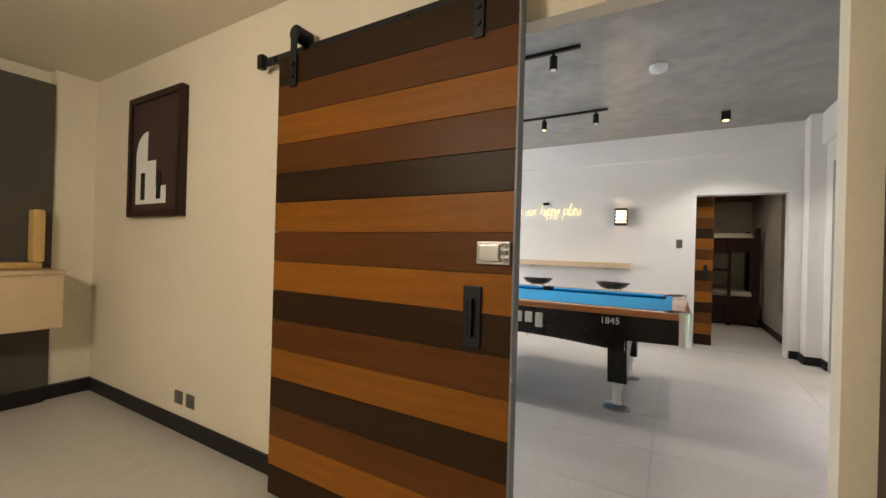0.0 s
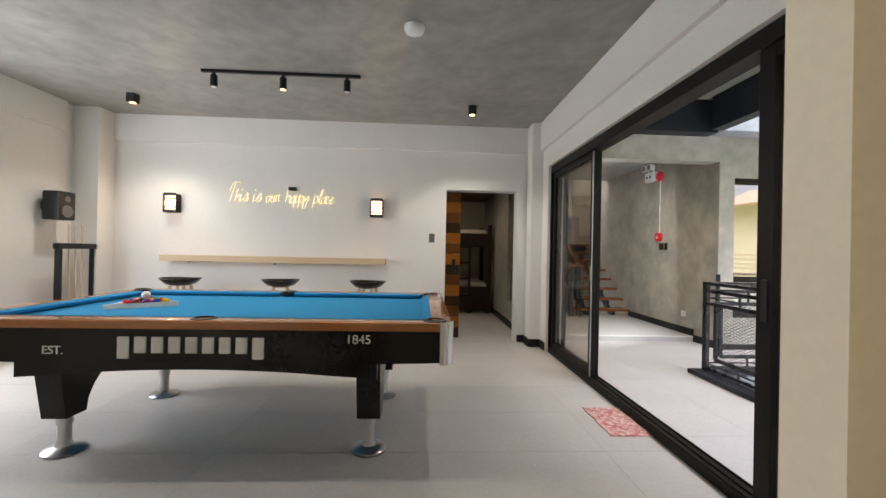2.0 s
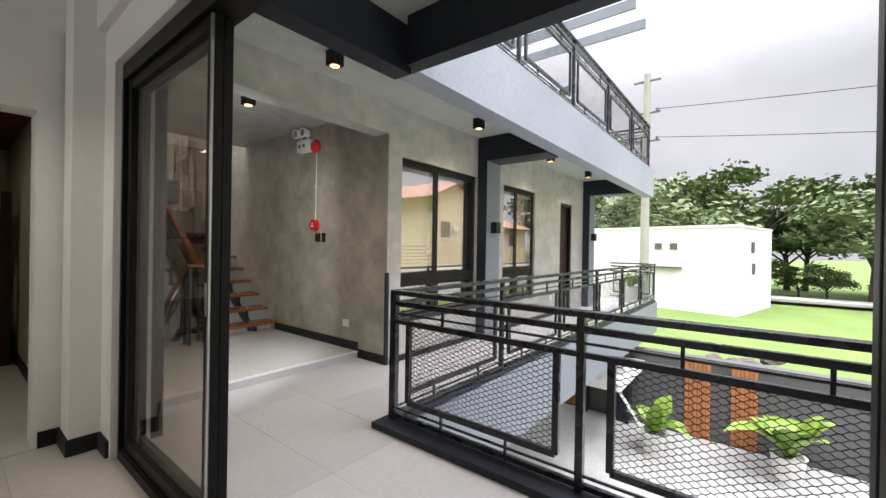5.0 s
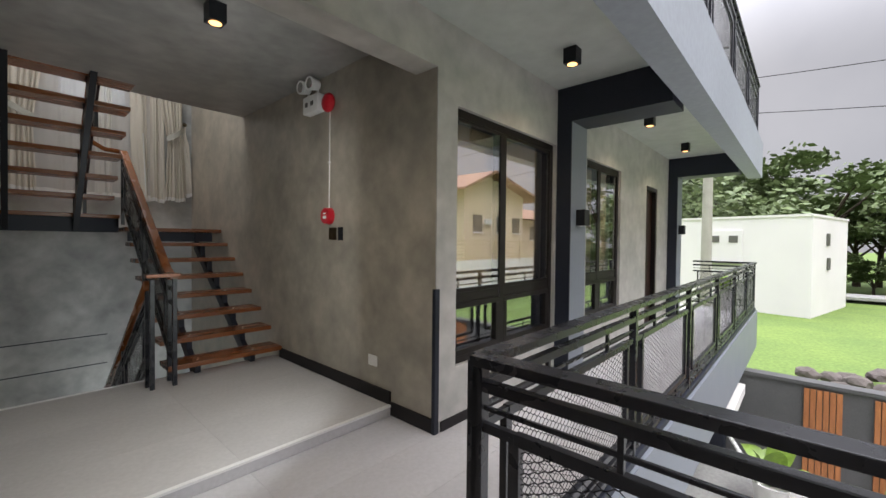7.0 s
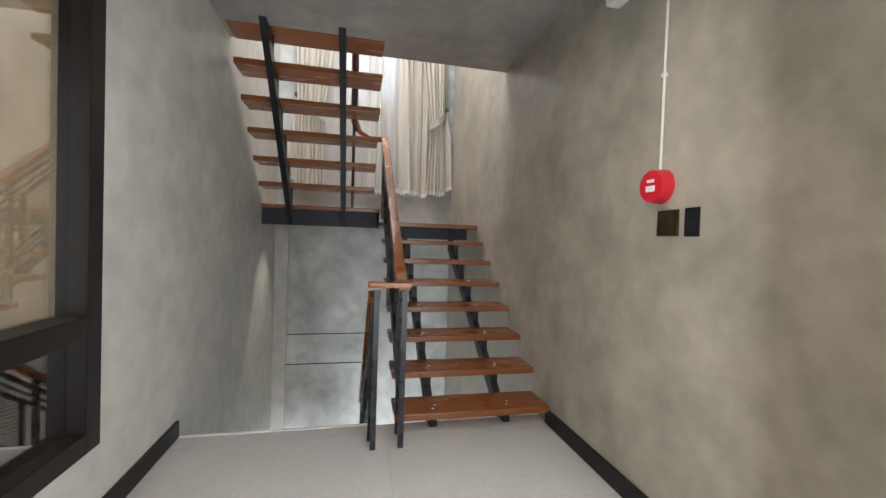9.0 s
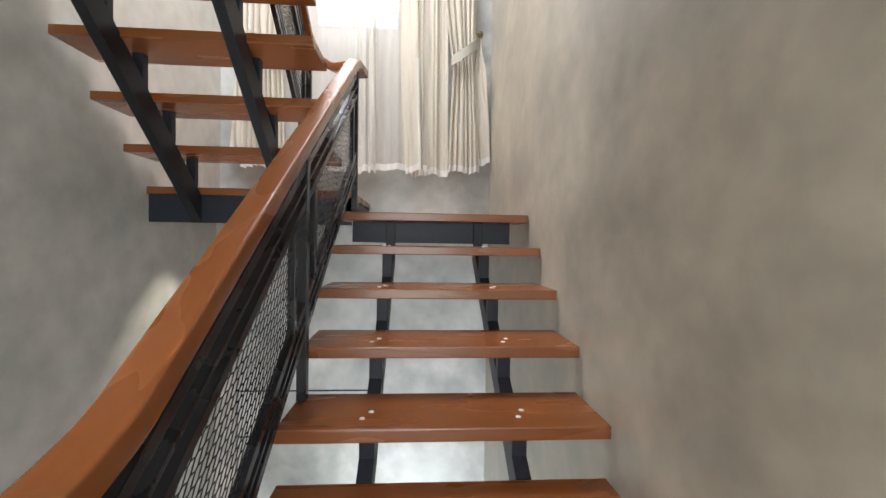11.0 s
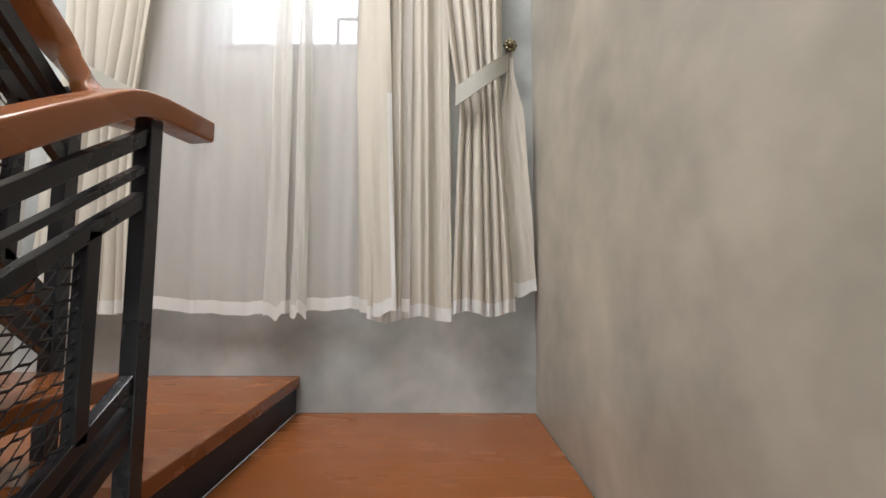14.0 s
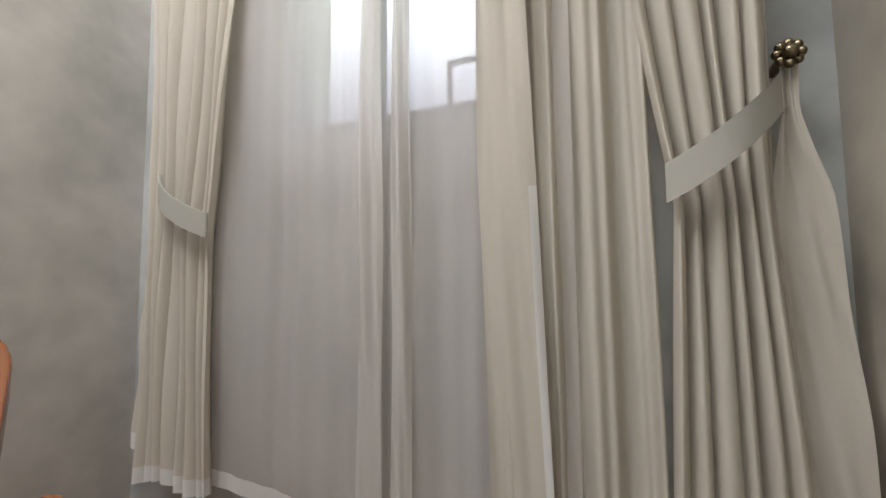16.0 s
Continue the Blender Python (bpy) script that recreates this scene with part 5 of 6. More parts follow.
hb = thing("floating_cabinet", (-3.75, 0.4, 0.6), "pale wooden floating cabinet on the bedroom wall", "cabinet")
bm = bm_new()
box(bm, -3.93, -3.56, -1.2, 1.35, 0.60, 0.985, 0.006)
part("body", bm, M_PINE, hb)
bm = bm_new()
box(bm, -3.93, -3.545, -1.21, 1.36, 0.985, 1.01, 0.004)
part("top", bm, M_PINE, hb)
cu = thing("cushion_tray", (-3.75, 0.9, 1.01), "yellow rounded upholstered edge resting on the cabinet", "cushion")
bm = bm_new()
box(bm, -3.92, -3.80, 0.3, 1.30, 1.012, 1.06, 0.02)
box(bm, -3.92, -3.80, 1.24, 1.31, 1.06, 1.45, 0.02)
part("edge", bm, mat("yellow_upholstery", (0.66, 0.44, 0.17), 0.6, var=0.08), cu, smooth=True)

# ---- bunk room ----
bk = thing("bunk_bed", (0.6, 9.9, 0), "dark wooden bunk bed with pale bedding", "bunk bed")
for x in (-1.2, 0.74, 1.5):
    for y in (9.25, 10.4):
        bm = bm_new()
        box(bm, x, x + 0.08, y, y + 0.08, 0, 1.78 if x > 1 else 1.85, 0.004)
        part("post", bm, M_DARKWOOD, bk)
for z in (0.28, 1.35):
    for y in (9.25, 10.42):
        bm = bm_new()
        box(bm, -1.12, 1.5, y, y + 0.05, z, z + 0.25, 0.004)
        part("side_rail", bm, M_DARKWOOD, bk)
    bm = bm_new()
    box(bm, -1.1, 1.48, 9.3, 10.42, z + 0.18, z + 0.34, 0.05)
    part("mattress", bm, M_BED, bk, "pale mattress", smooth=True)
bm = bm_new()
box(bm, 0.3, 0.82, 9.22, 9.25, 1.6, 2.0, 0.004)
part("guard_panel", bm, M_DARKWOOD, bk)
bm = bm_new()
box(bm, -1.1, 1.5, 9.26, 9.30, 0.05, 0.28, 0.004)
part("drawer_front", bm, M_DARKWOOD, bk)
for k in range(4):
    bm = bm_new()
    box(bm, 0.82, 1.14, 9.20, 9.25, 0.35 + 0.32 * k, 0.39 + 0.32 * k, 0.004)
    part("rung", bm, M_DARKWOOD, bk)
bm = bm_new()
box(bm, 1.10, 1.15, 9.20, 9.25, 0, 1.6, 0.004)
part("ladder_stile", bm, M_DARKWOOD, bk)

# ---- outside ----
GZ = -2.9
bm = bm_new()
bmesh.ops.create_grid(bm, x_segments=60, y_segments=60, size=300, matrix=Matrix.Translation((60, 0, GZ)))
for v in bm.verts:
    d = max(0, v.co.x - 45)
    v.co.z += 0.4 * noise.noise(v.co * 0.03) * min(1, d / 40)
setting("ground", bm, M_LAWN, "bright green lawn reaching far back", "ground")
# run far west, out of view, to keep green lawn bounce off the rooms
bm = bm_new()
box(bm, -30, 11.6, -12, 14, GZ + 0.02, GZ + 0.06)
setting("pavement", bm, M_PAVE, "grey concrete courtyard paving, run on unseen to the west", "pavement")
bm = bm_new()
box(bm, 44, 47, -80, 80, GZ + 0.25, GZ + 0.45)
setting("road", bm, M_PAVE, "pale road beyond the lawn", "road")
bm = bm_new()
box(bm, 11.7, 11.9, -12, 12, GZ, -1.15)
box(bm, 11.66, 11.94, -12, 12, -1.15, -1.08, 0.01)
setting("wall_garden", bm, M_FENCE, "dark grey rendered garden wall", "wall")


def slat_panel(y0, y1):
    p = thing("slat_panel", (11.68, y0, GZ), "orange-brown timber slat panel on the garden wall", "panel", "garden wall panels")
    n = max(3, int((y1 - y0) / 0.075))
    for k in range(n):
        a = y0 + (y1 - y0) * k / n
        bm = bm_new()
        box(bm, 11.655, 11.70, a + 0.006, a + (y1 - y0) / n - 0.006, GZ + 0.06, -1.2, 0.003)
        part("slat", bm, M_SLATW, p)
    return p


for y0, y1 in ((4.0, 4.5), (3.18, 3.64), (5.7, 6.1), (6.9, 7.4), (0.2, 0.7), (-0.7, -0.2)):
    slat_panel(y0, y1)

hs = thing("white_house", (33.3, 4.25, GZ), "plain white flat-roofed house across the lawn", "house")
bm = bm_new()
box(bm, 33.3, 41.5, 4.25, 26, GZ, 3.0)
part("wall", bm, M_HOUSE, hs)
bm = bm_new()
box(bm, 33.25, 41.55, 4.20, 26.05, 3.0, 3.14)
part("roof", bm, M_HOUSE, hs)
# the recessed window niche, put in as a shallow raised panel
bm = bm_new()
box(bm, 33.2, 33.3, 7.6, 9.8, 0.2, 2.25, 0.01)
nb = part("window_bay", bm, M_HOUSE, hs)
for y in (7.85, 8.9):
    bm = bm_new()
    box(bm, 33.16, 33.2, y, y + 0.5, 1.45, 1.9)
    part("window", bm, M_GREYP, nb)
bm = bm_new()
box(bm, 33.08, 33.3, 7.55, 9.85, 0.08, 0.2)
part("ledge", bm, M_GREYP, hs)
for x, z in ((36.2, 1.3), (36.4, -0.2)):
    bm = bm_new()
    box(bm, x, x + 0.55, 4.17, 4.25, z, z + 0.75)
    part("window", bm, M_GREYP, hs)
hs.rotation_euler = (0, 0, radians(-13))

bh = thing("beige_house", (34, -18, GZ), "two-storey beige house with a brown pitched roof", "house")
bm = bm_new()
prism(bm, ((28.2, GZ), (37.6, GZ), (37.6, 5.85), (31.6, 7.25), (28.2, 5.85)), "y", -24, -13)
part("wall", bm, M_BHOUSE, bh)
bm = bm_new()
box(bm, 37.6, 50, -24, -15.0, GZ, 3.9)
part("wall", bm, M_BHOUSE, bh)
bm = bm_new()
prism(bm, ((27.0, 5.55), (31.4, 7.4), (39.6, 5.45), (39.6, 5.65), (31.4, 7.65), (27.0, 5.75)), "y", -25, -11.9)
part("roof", bm, M_ROOF, bh, "brown gable roof with wide eaves")
bm = bm_new()
prism(bm, ((-25, 3.85), (-14.0, 3.85), (-19.5, 5.7)), "x", 37.7, 51)
part("roof", bm, M_ROOF, bh, "brown lean-to roof")
for x, y, z in ((29.4, -13, 2.2), (33.0, -13, 2.2), (35.6, -13, 2.2), (39.4, -15, 1.6), (42.5, -15, 1.6), (45.6, -15, 1.6)):
    bm = bm_new()
    box(bm, x, x + 1.3, y - 0.03, y + 0.06, z, z + 1.5)
    wn_ = part("window", bm, M_GREYP, bh, "dark house window")
    bm = bm_new()
    box(bm, x - 0.1, x + 1.4, y + 0.06, y + 0.2, z - 0.12, z)
    part("sill", bm, M_HOUSE, wn_)
bm = bm_new()
box(bm, 31.0, 31.9, -13, -12.7, 2.9, 3.35, 0.02)
part("condenser", bm, M_HOUSE, bh, "white air conditioner unit")
gf = thing("garden_fence", (32, -11, GZ), "white wall topped with pale timber rails", "fence")
bm = bm_new()
box(bm, 10, 56, -11.2, -11.0, GZ, -0.15)
part("fence_wall", bm, M_HOUSE, gf)
for k in range(6):
    bm = bm_new()
    box(bm, 10, 56, -11.05, -11.0, 0.0 + 0.26 * k, 0.13 + 0.26 * k)
    part("fence_rail", bm, M_PINE, gf)
for k in range(12):
    bm = bm_new()
    box(bm, 10 + 4 * k, 10.12 + 4 * k, -11.17, -11.05, -0.15, 1.5)
    part("fence_post", bm, M_PINE, gf)

up_ = thing("utility_pole", (24.5, 8.0, GZ), "concrete utility pole with crossarm and cables", "pole")
bm = bm_new()
cyl(bm, (24.5, 8.0, GZ), (24.5, 8.0, 10.7), 0.25, 0.16, 16)
part("pole", bm, M_POLE, up_)
bm = bm_new()
for z in (10.3, 8.6, 7.1):
    box(bm, 24.44, 24.56, 7.35, 8.65, z, z + 0.08)
part("crossarm", bm, M_GREYP, up_)
for k, z in enumerate((7.1, 8.6)):
    for y in (7.5, 8.5):
        bm = bm_new()
        lathe(bm, (24.5, y, z + 0.08), ((0.05, 0), (0.08, 0.06), (0.05, 0.1), (0.07, 0.15), (0.03, 0.2)), 10)
        part("insulator", bm, M_GREYP, up_)
for y0, z0, y1, x1, z1, sag in ((7.6, 8.8, -60, 31, 10.6, 1.6), (7.5, 7.3, -60, 36, 8.2, 2.0), (8.2, 7.2, 40, 28, 7.0, 1.3)):
    bm = bm_new()
    prev = None
    for k in range(25):
        f = k / 24
        p = Vector((24.5 + (x1 - 24.5) * f, y0 + (y1 - y0) * f, z0 + (z1 - z0) * f - sag * 4 * f * (1 - f)))
        if prev:
            bar(bm, prev, p, 0.025, 0.025)
        prev = p
    part("cable", bm, M_BLACK, up_)


def tree(name, seed, height, spread, label):
    rng = random.Random(seed)
    t = thing(name, (0, 0, 0), label, "tree", "background trees")
    bm = bm_new()
    cyl(bm, (0, 0, 0), (0.1, 0, height * 0.45), 0.22, 0.14, 8)
    tips = []
    for k in range(8):
        a = k * 0.8 + rng.random()
        q = Vector((math.cos(a) * spread * rng.uniform(0.3, 0.8), math.sin(a) * spread * rng.uniform(0.3, 0.8), height * rng.uniform(0.6, 0.95)))
        cyl(bm, (0.1, 0, height * rng.uniform(0.3, 0.45)), q, 0.09, 0.02, 6)
        tips.append(q)
    part("trunk", bm, M_BARK, t)
    vs, fs = [], []
    for q in tips + [Vector((rng.uniform(-1, 1) * spread * 0.6, rng.uniform(-1, 1) * spread * 0.6, height * rng.uniform(0.5, 1.0))) for _ in range(16)]:
        r = spread * rng.uniform(0.20, 0.38)
        for _ in range(190):
            v = Vector((rng.gauss(0, 1), rng.gauss(0, 1), rng.gauss(0, 0.45)))
            c = q + v.normalized() * r * rng.uniform(0.35, 1.05)
            s = rng.uniform(0.12, 0.26)
            u = Vector((rng.gauss(0, 1), rng.gauss(0, 1), rng.gauss(0, 1))).normalized()
            w = u.orthogonal().normalized()
            i = len(vs)
            vs += [c - u * s, c + w * s * 0.6, c + u * s, c - w * s * 0.6]
            fs.append((i, i + 1, i + 2, i + 3))
    me = bpy.data.meshes.new("crown")
    me.from_pydata(vs, [], fs)
    me.materials.append(M_LEAF)
    part("crown", me, M_LEAF, t)
    return t


kinds = [tree("tree", 11, 9.5, 4.6, "broad dark green tree behind the lawn"), tree("tree", 23, 8.0, 3.8, "round dark green tree behind the lawn")]
rng = random.Random(5)
spots = [(54 + rng.uniform(-5, 9), -13 + 2.9 * k + rng.uniform(-1.2, 1.2)) for k in range(20)]
for k, (x, y) in enumerate(spots):
    g = rng.uniform(1.0, 1.35)
    m = pose(x, y, GZ, 0, 0, rng.uniform(0, 360)) @ Matrix.Diagonal((g * 1.45, g * 1.45, g, 1))
    if k < 2:
        kinds[k].matrix_basis = m
    else:
        c = copy_thing(kinds[k % 2], m)
        c.scale = m.to_scale()
for k in range(22):  # low shrubs under the trees
    m = pose(49 + rng.uniform(-1, 4), -14 + 2.8 * k + rng.uniform(-1, 1), GZ - 0.6, 0, 0, rng.uniform(0, 360))
    c = copy_thing(kinds[k % 2], m)
    c.name = "shrub"
    sc = rng.uniform(0.38, 0.55)
    c.scale = (sc * 1.4, sc * 1.4, sc)
    tagged(c, "low dark green shrub under the trees", "shrub", "background shrubs")


# courtyard: gate canopy, pots and plants, rubble on the lawn
gc = thing("gate_canopy", (10.5, 6.3, -1.52), "white flat canopy over the garden gate, hung on chains", "canopy")
bm = bm_new()
box(bm, 9.45, 11.64, 5.32, 7.4, -1.52, -1.33, 0.015)
part("slab", bm, M_TERRA, gc)
for y in (5.36,):
    bm = bm_new()
    for k in range(16):
        f0, f1 = k / 16, (k + 0.7) / 16
        bar(bm, (9.55 + 0.5 * f0, y - 0.42 * f0, -1.52 - 0.95 * f0), (9.55 + 0.5 * f1, y - 0.42 * f1, -1.52 - 0.95 * f1), 0.045, 0.045)
    tagged(part("chain", bm, M_WHITEP, gc, "white rain chain"), kind="stuff")
for y in (5.6, 6.6):
    bm = bm_new()
    box(bm, 11.35, 11.62, y, y + 0.28, GZ + 0.06, -1.52, 0.01)
    part("post", bm, M_NAVY, gc)


def potted(x, y, z, n, size, seed, label, pot=0.16):
    rng = random.Random(seed)
    p = thing("potted_plant", (x, y, z), label, "plant", "potted plants")
    bm = bm_new()
    lathe(bm, (x, y, z), ((pot * 0.72, 0), (pot, pot * 1.9), (pot * 1.05, pot * 1.95), (pot * 0.88, pot * 1.95), (pot * 0.85, pot * 1.7)), 24)
    part("pot", bm, M_TERRA, p, "white planter pot", smooth=True)
    for k in range(n):
        a = k * 2.4 + rng.uniform(-0.3, 0.3)
        tilt = rng.uniform(0.35, 0.95)
        L = size * rng.uniform(0.7, 1.1)
        bm = bm_new()
        prev = None
        for j in range(9):
            f = j / 8
            r = L * f * tilt
            h = L * (f * 1.1 - tilt * f * f * 0.9)
            w = 0.17 * L * math.sin(math.pi * min(1, f * 0.9 + 0.08)) + 0.004
            c = Vector((x + r * math.cos(a), y + r * math.sin(a), z + pot * 1.7 + h))
            sd = Vector((-math.sin(a), math.cos(a), 0)) * w
            ring = [bm.verts.new(c - sd + Vector((0, 0, w * 0.25))), bm.verts.new(c), bm.verts.new(c + sd + Vector((0, 0, w * 0.25)))]
            if prev:
                for q_ in range(2):
                    bm.faces.new((prev[q_], prev[q_ + 1], ring[q_ + 1], ring[q_]))
            prev = ring
        part("leaf", bm, M_LEAF_Y, p, smooth=True)
    return p


potted(10.15, 4.85, GZ + 0.06, 9, 1.0, 1, "broad-leaved green plant in a white pot", 0.24)
potted(10.6, 2.75, GZ + 0.06, 12, 1.3, 2, "broad-leaved yellow-green plant by the garden wall", 0.26)
potted(12.0, 5.75, 0, 16, 0.55, 4, "bushy green plant in a white pot on the balcony", 0.2)
potted(7.0, 5.75, 3.12, 12, 0.5, 5, "green plant on the upper balcony", 0.18)
potted(10.4, 5.8, 3.12, 12, 0.6, 6, "yellow-green plant on the upper balcony", 0.2)
rb = random.Random(9)
for k in range(9):
    bm = bm_new()
    bmesh.ops.create_icosphere(bm, subdivisions=2, radius=0.3)
    for v in bm.verts:
        v.co = v.co * (1 + 0.35 * noise.noise(v.co * 4 + Vector((k, 0, 0))))
        v.co.z *= 0.6
    o = solid("rubble_stone", bm, M_STONE, "dark rubble stone lying on the lawn", "stone", "rubble heap")
    o.location = (19.2 + rb.uniform(-0.9, 0.9), 3.6 + rb.uniform(-1.1, 1.1), GZ + 0.15 + 0.2 * (k % 2))
pg = thing("pergola", (5.2, 7.2, 3.25), "grey pergola beams over the upper balcony", "pergola")
for k in range(4):
    bm = bm_new()
    box(bm, 6.8 + 0.75 * k, 6.86 + 0.75 * k, 4.9, 9.3, 5.35, 5.53, 0.004)
    part("beam", bm, M_GREYCOL, pg)
for x in (6.7, 9.3):
    bm = bm_new()
    box(bm, x, x + 0.1, 8.8, 8.9, 3.25, 5.35, 0.004)
    part("post", bm, M_GREYCOL, pg)
bm = bm_new()
box(bm, 6.6, 9.4, 8.8, 8.9, 5.25, 5.35, 0.004)
box(bm, 6.6, 9.4, 6.2, 6.3, 5.25, 5.35, 0.004)
part("girder", bm, M_GREYCOL, pg)

# ---- hall and balcony fixtures ----
for x, y, z in ((3.08, 5.93, SOFF), (5.16, 5.91, SOFF), (7.34, 5.93, SOFF), (9.1, 5.90, SOFF), (2.60, 4.25, SOFF), (3.06, 7.33, 2.82)):
    cube_lamp(x, y, z, "black cube downlight glowing warm under the soffit", "soffit downlights")
for x in (6.08, 10.44):
    wl_ = thing("wall_light", (x, 6.25, 1.45), "black cube wall light on the column", "wall lamp", "column lights")
    bm = bm_new()
    box(bm, x - 0.06, x + 0.06, 6.15, 6.24, 1.50, 1.66, 0.004)
    part("housing", bm, M_BLACK, wl_)
    bm = bm_new()
    box(bm, x - 0.04, x + 0.04, 6.17, 6.22, 1.495, 1.50)
    part("lens", bm, M_WHITEP, wl_)
wl2 = thing("wall_light", (2.1, 6.44, 1.55), "dark grey box wall light on the column", "wall lamp", "column lights")
bm = bm_new()
box(bm, 2.05, 2.14, 6.38, 6.50, 1.56, 1.71, 0.004)
part("housing", bm, M_GREYCOL, wl2)
bm = bm_new()
box(bm, 2.06, 2.13, 6.395, 6.485, 1.553, 1.56)
part("lens", bm, M_GREYP, wl2)

ns = thing("notice_sign", (2.055, 6.47, 1.22), "white notice sign with a blue header on the column", "sign")
bm = bm_new()
box(bm, 2.05, 2.054, 6.385, 6.57, 1.215, 1.465, 0.001)
part("board", bm, M_PAPER, ns)
bm = bm_new()
box(bm, 2.054, 2.0552, 6.39, 6.565, 1.395, 1.455)
part("header", bm, M_BLUE, ns, "blue header band")
SIDE = Matrix.Rotation(radians(90), 4, "Z") @ Matrix.Rotation(radians(90), 4, "X")
text("lettering", "NOTICE", Matrix.Translation((2.0556, 6.4775, 1.425)) @ SIDE, 0.043, M_PAPER, ns, 0.0003, "white lettering NOTICE")
for k, w in enumerate((0.07, 0.08, 0.13, 0.09, 0.085, 0.15, 0.07)):
    bm = bm_new()
    box(bm, 2.054, 2.0548, 6.4775 - w / 2, 6.4775 + w / 2, 1.375 - 0.0185 * k, 1.384 - 0.0185 * k)
    part("text_bar", bm, M_INK, ns, "grey unreadable line of print")
bm = bm_new()
cyl(bm, (2.054, 6.4775, 1.243), (2.0548, 6.4775, 1.243), 0.009, seg=16)
part("emblem", bm, M_BLUE, ns, "small blue emblem")

em = thing("emergency_light", (4.06, 7.95, 2.55), "white twin-head emergency light under the ceiling", "emergency light")
bm = bm_new()
box(bm, 4.05, 4.13, 7.80, 8.06, 2.50, 2.66, 0.012)
part("body", bm, M_WHITEP, em, smooth=True)
bm = bm_new()
for y in (7.87, 7.97):
    box(bm, 4.046, 4.05, y, y + 0.045, 2.56, 2.60)
part("display", bm, M_GREYP, em)
for y in (7.86, 8.02):
    bm = bm_new()
    cyl(bm, (4.00, y - 0.01, 2.735), (4.09, y, 2.745), 0.062, 0.045, 24)
    cyl(bm, (4.09, y, 2.66), (4.09, y, 2.72), 0.012, seg=10)
    h = part("lamp_head", bm, M_WHITEP, em, smooth=True)
    bm = bm_new()
    cyl(bm, (3.995, y - 0.01, 2.7345), (3.999, y - 0.01, 2.7347), 0.046, seg=20)
    part("lens", bm, M_CHROME, h)
al = thing("fire_alarm", (4.11, 7.71, 2.55), "red round fire alarm bell on the stair wall", "fire alarm")
bm = bm_new()
m = Matrix.Translation((4.10, 7.70, 2.555))
bmesh.ops.create_uvsphere(bm, u_segments=24, v_segments=14, radius=0.085, matrix=m @ Matrix.Diagonal((0.55, 1, 1, 1)))
part("bell", bm, M_RED, al, smooth=True)
cp = thing("alarm_call_point", (4.11, 7.71, 1.55), "red round fire alarm call point", "call point")
bm = bm_new()
cyl(bm, (4.075, 7.71, 1.545), (4.13, 7.71, 1.545), 0.068, 0.076, 28)
part("body", bm, M_RED, cp, smooth=True)
bm = bm_new()
box(bm, 4.071, 4.075, 7.685, 7.735, 1.52, 1.545)
box(bm, 4.071, 4.075, 7.69, 7.73, 1.56, 1.572)
part("label", bm, M_PAPER, cp)
cd = thing("conduit", (4.12, 7.71, 1.6), "thin pale conduit between the alarms", "conduit")
bm = bm_new()
cyl(bm, (4.122, 7.712, 1.61), (4.122, 7.708, 2.48), 0.006, seg=10)
part("pipe", bm, M_WHITEP, cd)
bm = bm_new()
box(bm, 4.112, 4.13, 7.70, 7.72, 2.02, 2.035)
part("clip", bm, M_WHITEP, cd)
EASTW = pose(HALLX, 7.66, 1.385, 0, 0, -90)
plate("light_switch", EASTW, 0.115, 0.11, "bronze and black light switch on the stair wall", 2, M_BRASS)
plate("light_switch", pose(HALLX, 7.535, 1.385, 0, 0, -90), 0.07, 0.115, "black light switch on the stair wall", 2, M_BLACK)
sk = plate("wall_socket", pose(HALLX, 7.07, 0.37, 0, 0, -90), 0.11, 0.085, "white covered wall socket near the floor", 1, M_WHITEP)
so = plate("wall_socket", pose(8.5, FRONT, 0.35), 0.08, 0.10, "white wall socket on the facade", 1, M_WHITEP)
ul = thing("stair_light", (2.35, 11.0, 1.5), "small lit spotlight under the winder step", "spot lamp")
bm = bm_new()
cyl(bm, (2.35, 10.95, 1.50), (2.35, 10.95, 1.565), 0.04, seg=20)
part("housing", bm, M_WHITEP, ul)
bm = bm_new()
cyl(bm, (2.35, 10.95, 1.497), (2.35, 10.95, 1.499), 0.03, seg=16)
part("bulb", bm, M_WARMGLOW, ul)
lamp("under_stair_spot", "SPOT", look((2.35, 10.95, 1.48), (1.98, 10.95, 0.55)), 14, (1.0, 0.92, 0.78), 0.03, cone=62, blend=0.7)

# ---- stair window and curtains ----
sw = thing("window_4", (2.92, 11.85, WZ0), "tall white-lit stair window behind curtains", "window")
bm = bm_new()
for a in ((WX0, WX0 + 0.05, WZ0, WZ1), (WX1 - 0.05, WX1, WZ0, WZ1), (WX0 + 0.05, WX1 - 0.05, WZ0, WZ0 + 0.05), (WX0 + 0.05, WX1 - 0.05, WZ1 - 0.05, WZ1), (2.95, 2.98, WZ0 + 0.05, WZ1 - 0.05)):
    box(bm, a[0], a[1], 11.69, 11.74, a[2], a[3], 0.003)
part("window_frame", bm, M_GREYCOL, sw)
bm = bm_new()
box(bm, WX0 + 0.05, WX1 - 0.05, 11.712, 11.718, WZ0 + 0.05, WZ1 - 0.05)
part("pane", bm, M_SGLASS, sw).visible_shadow = False
bm = bm_new()
box(bm, 3.205, 3.22, 11.722, 11.735, WZ0 + 0.05, 3.29, 0.002)
box(bm, 3.22, 3.31, 11.722, 11.735, 3.275, 3.29, 0.002)
part("vent_frame", bm, M_GREYCOL, sw)
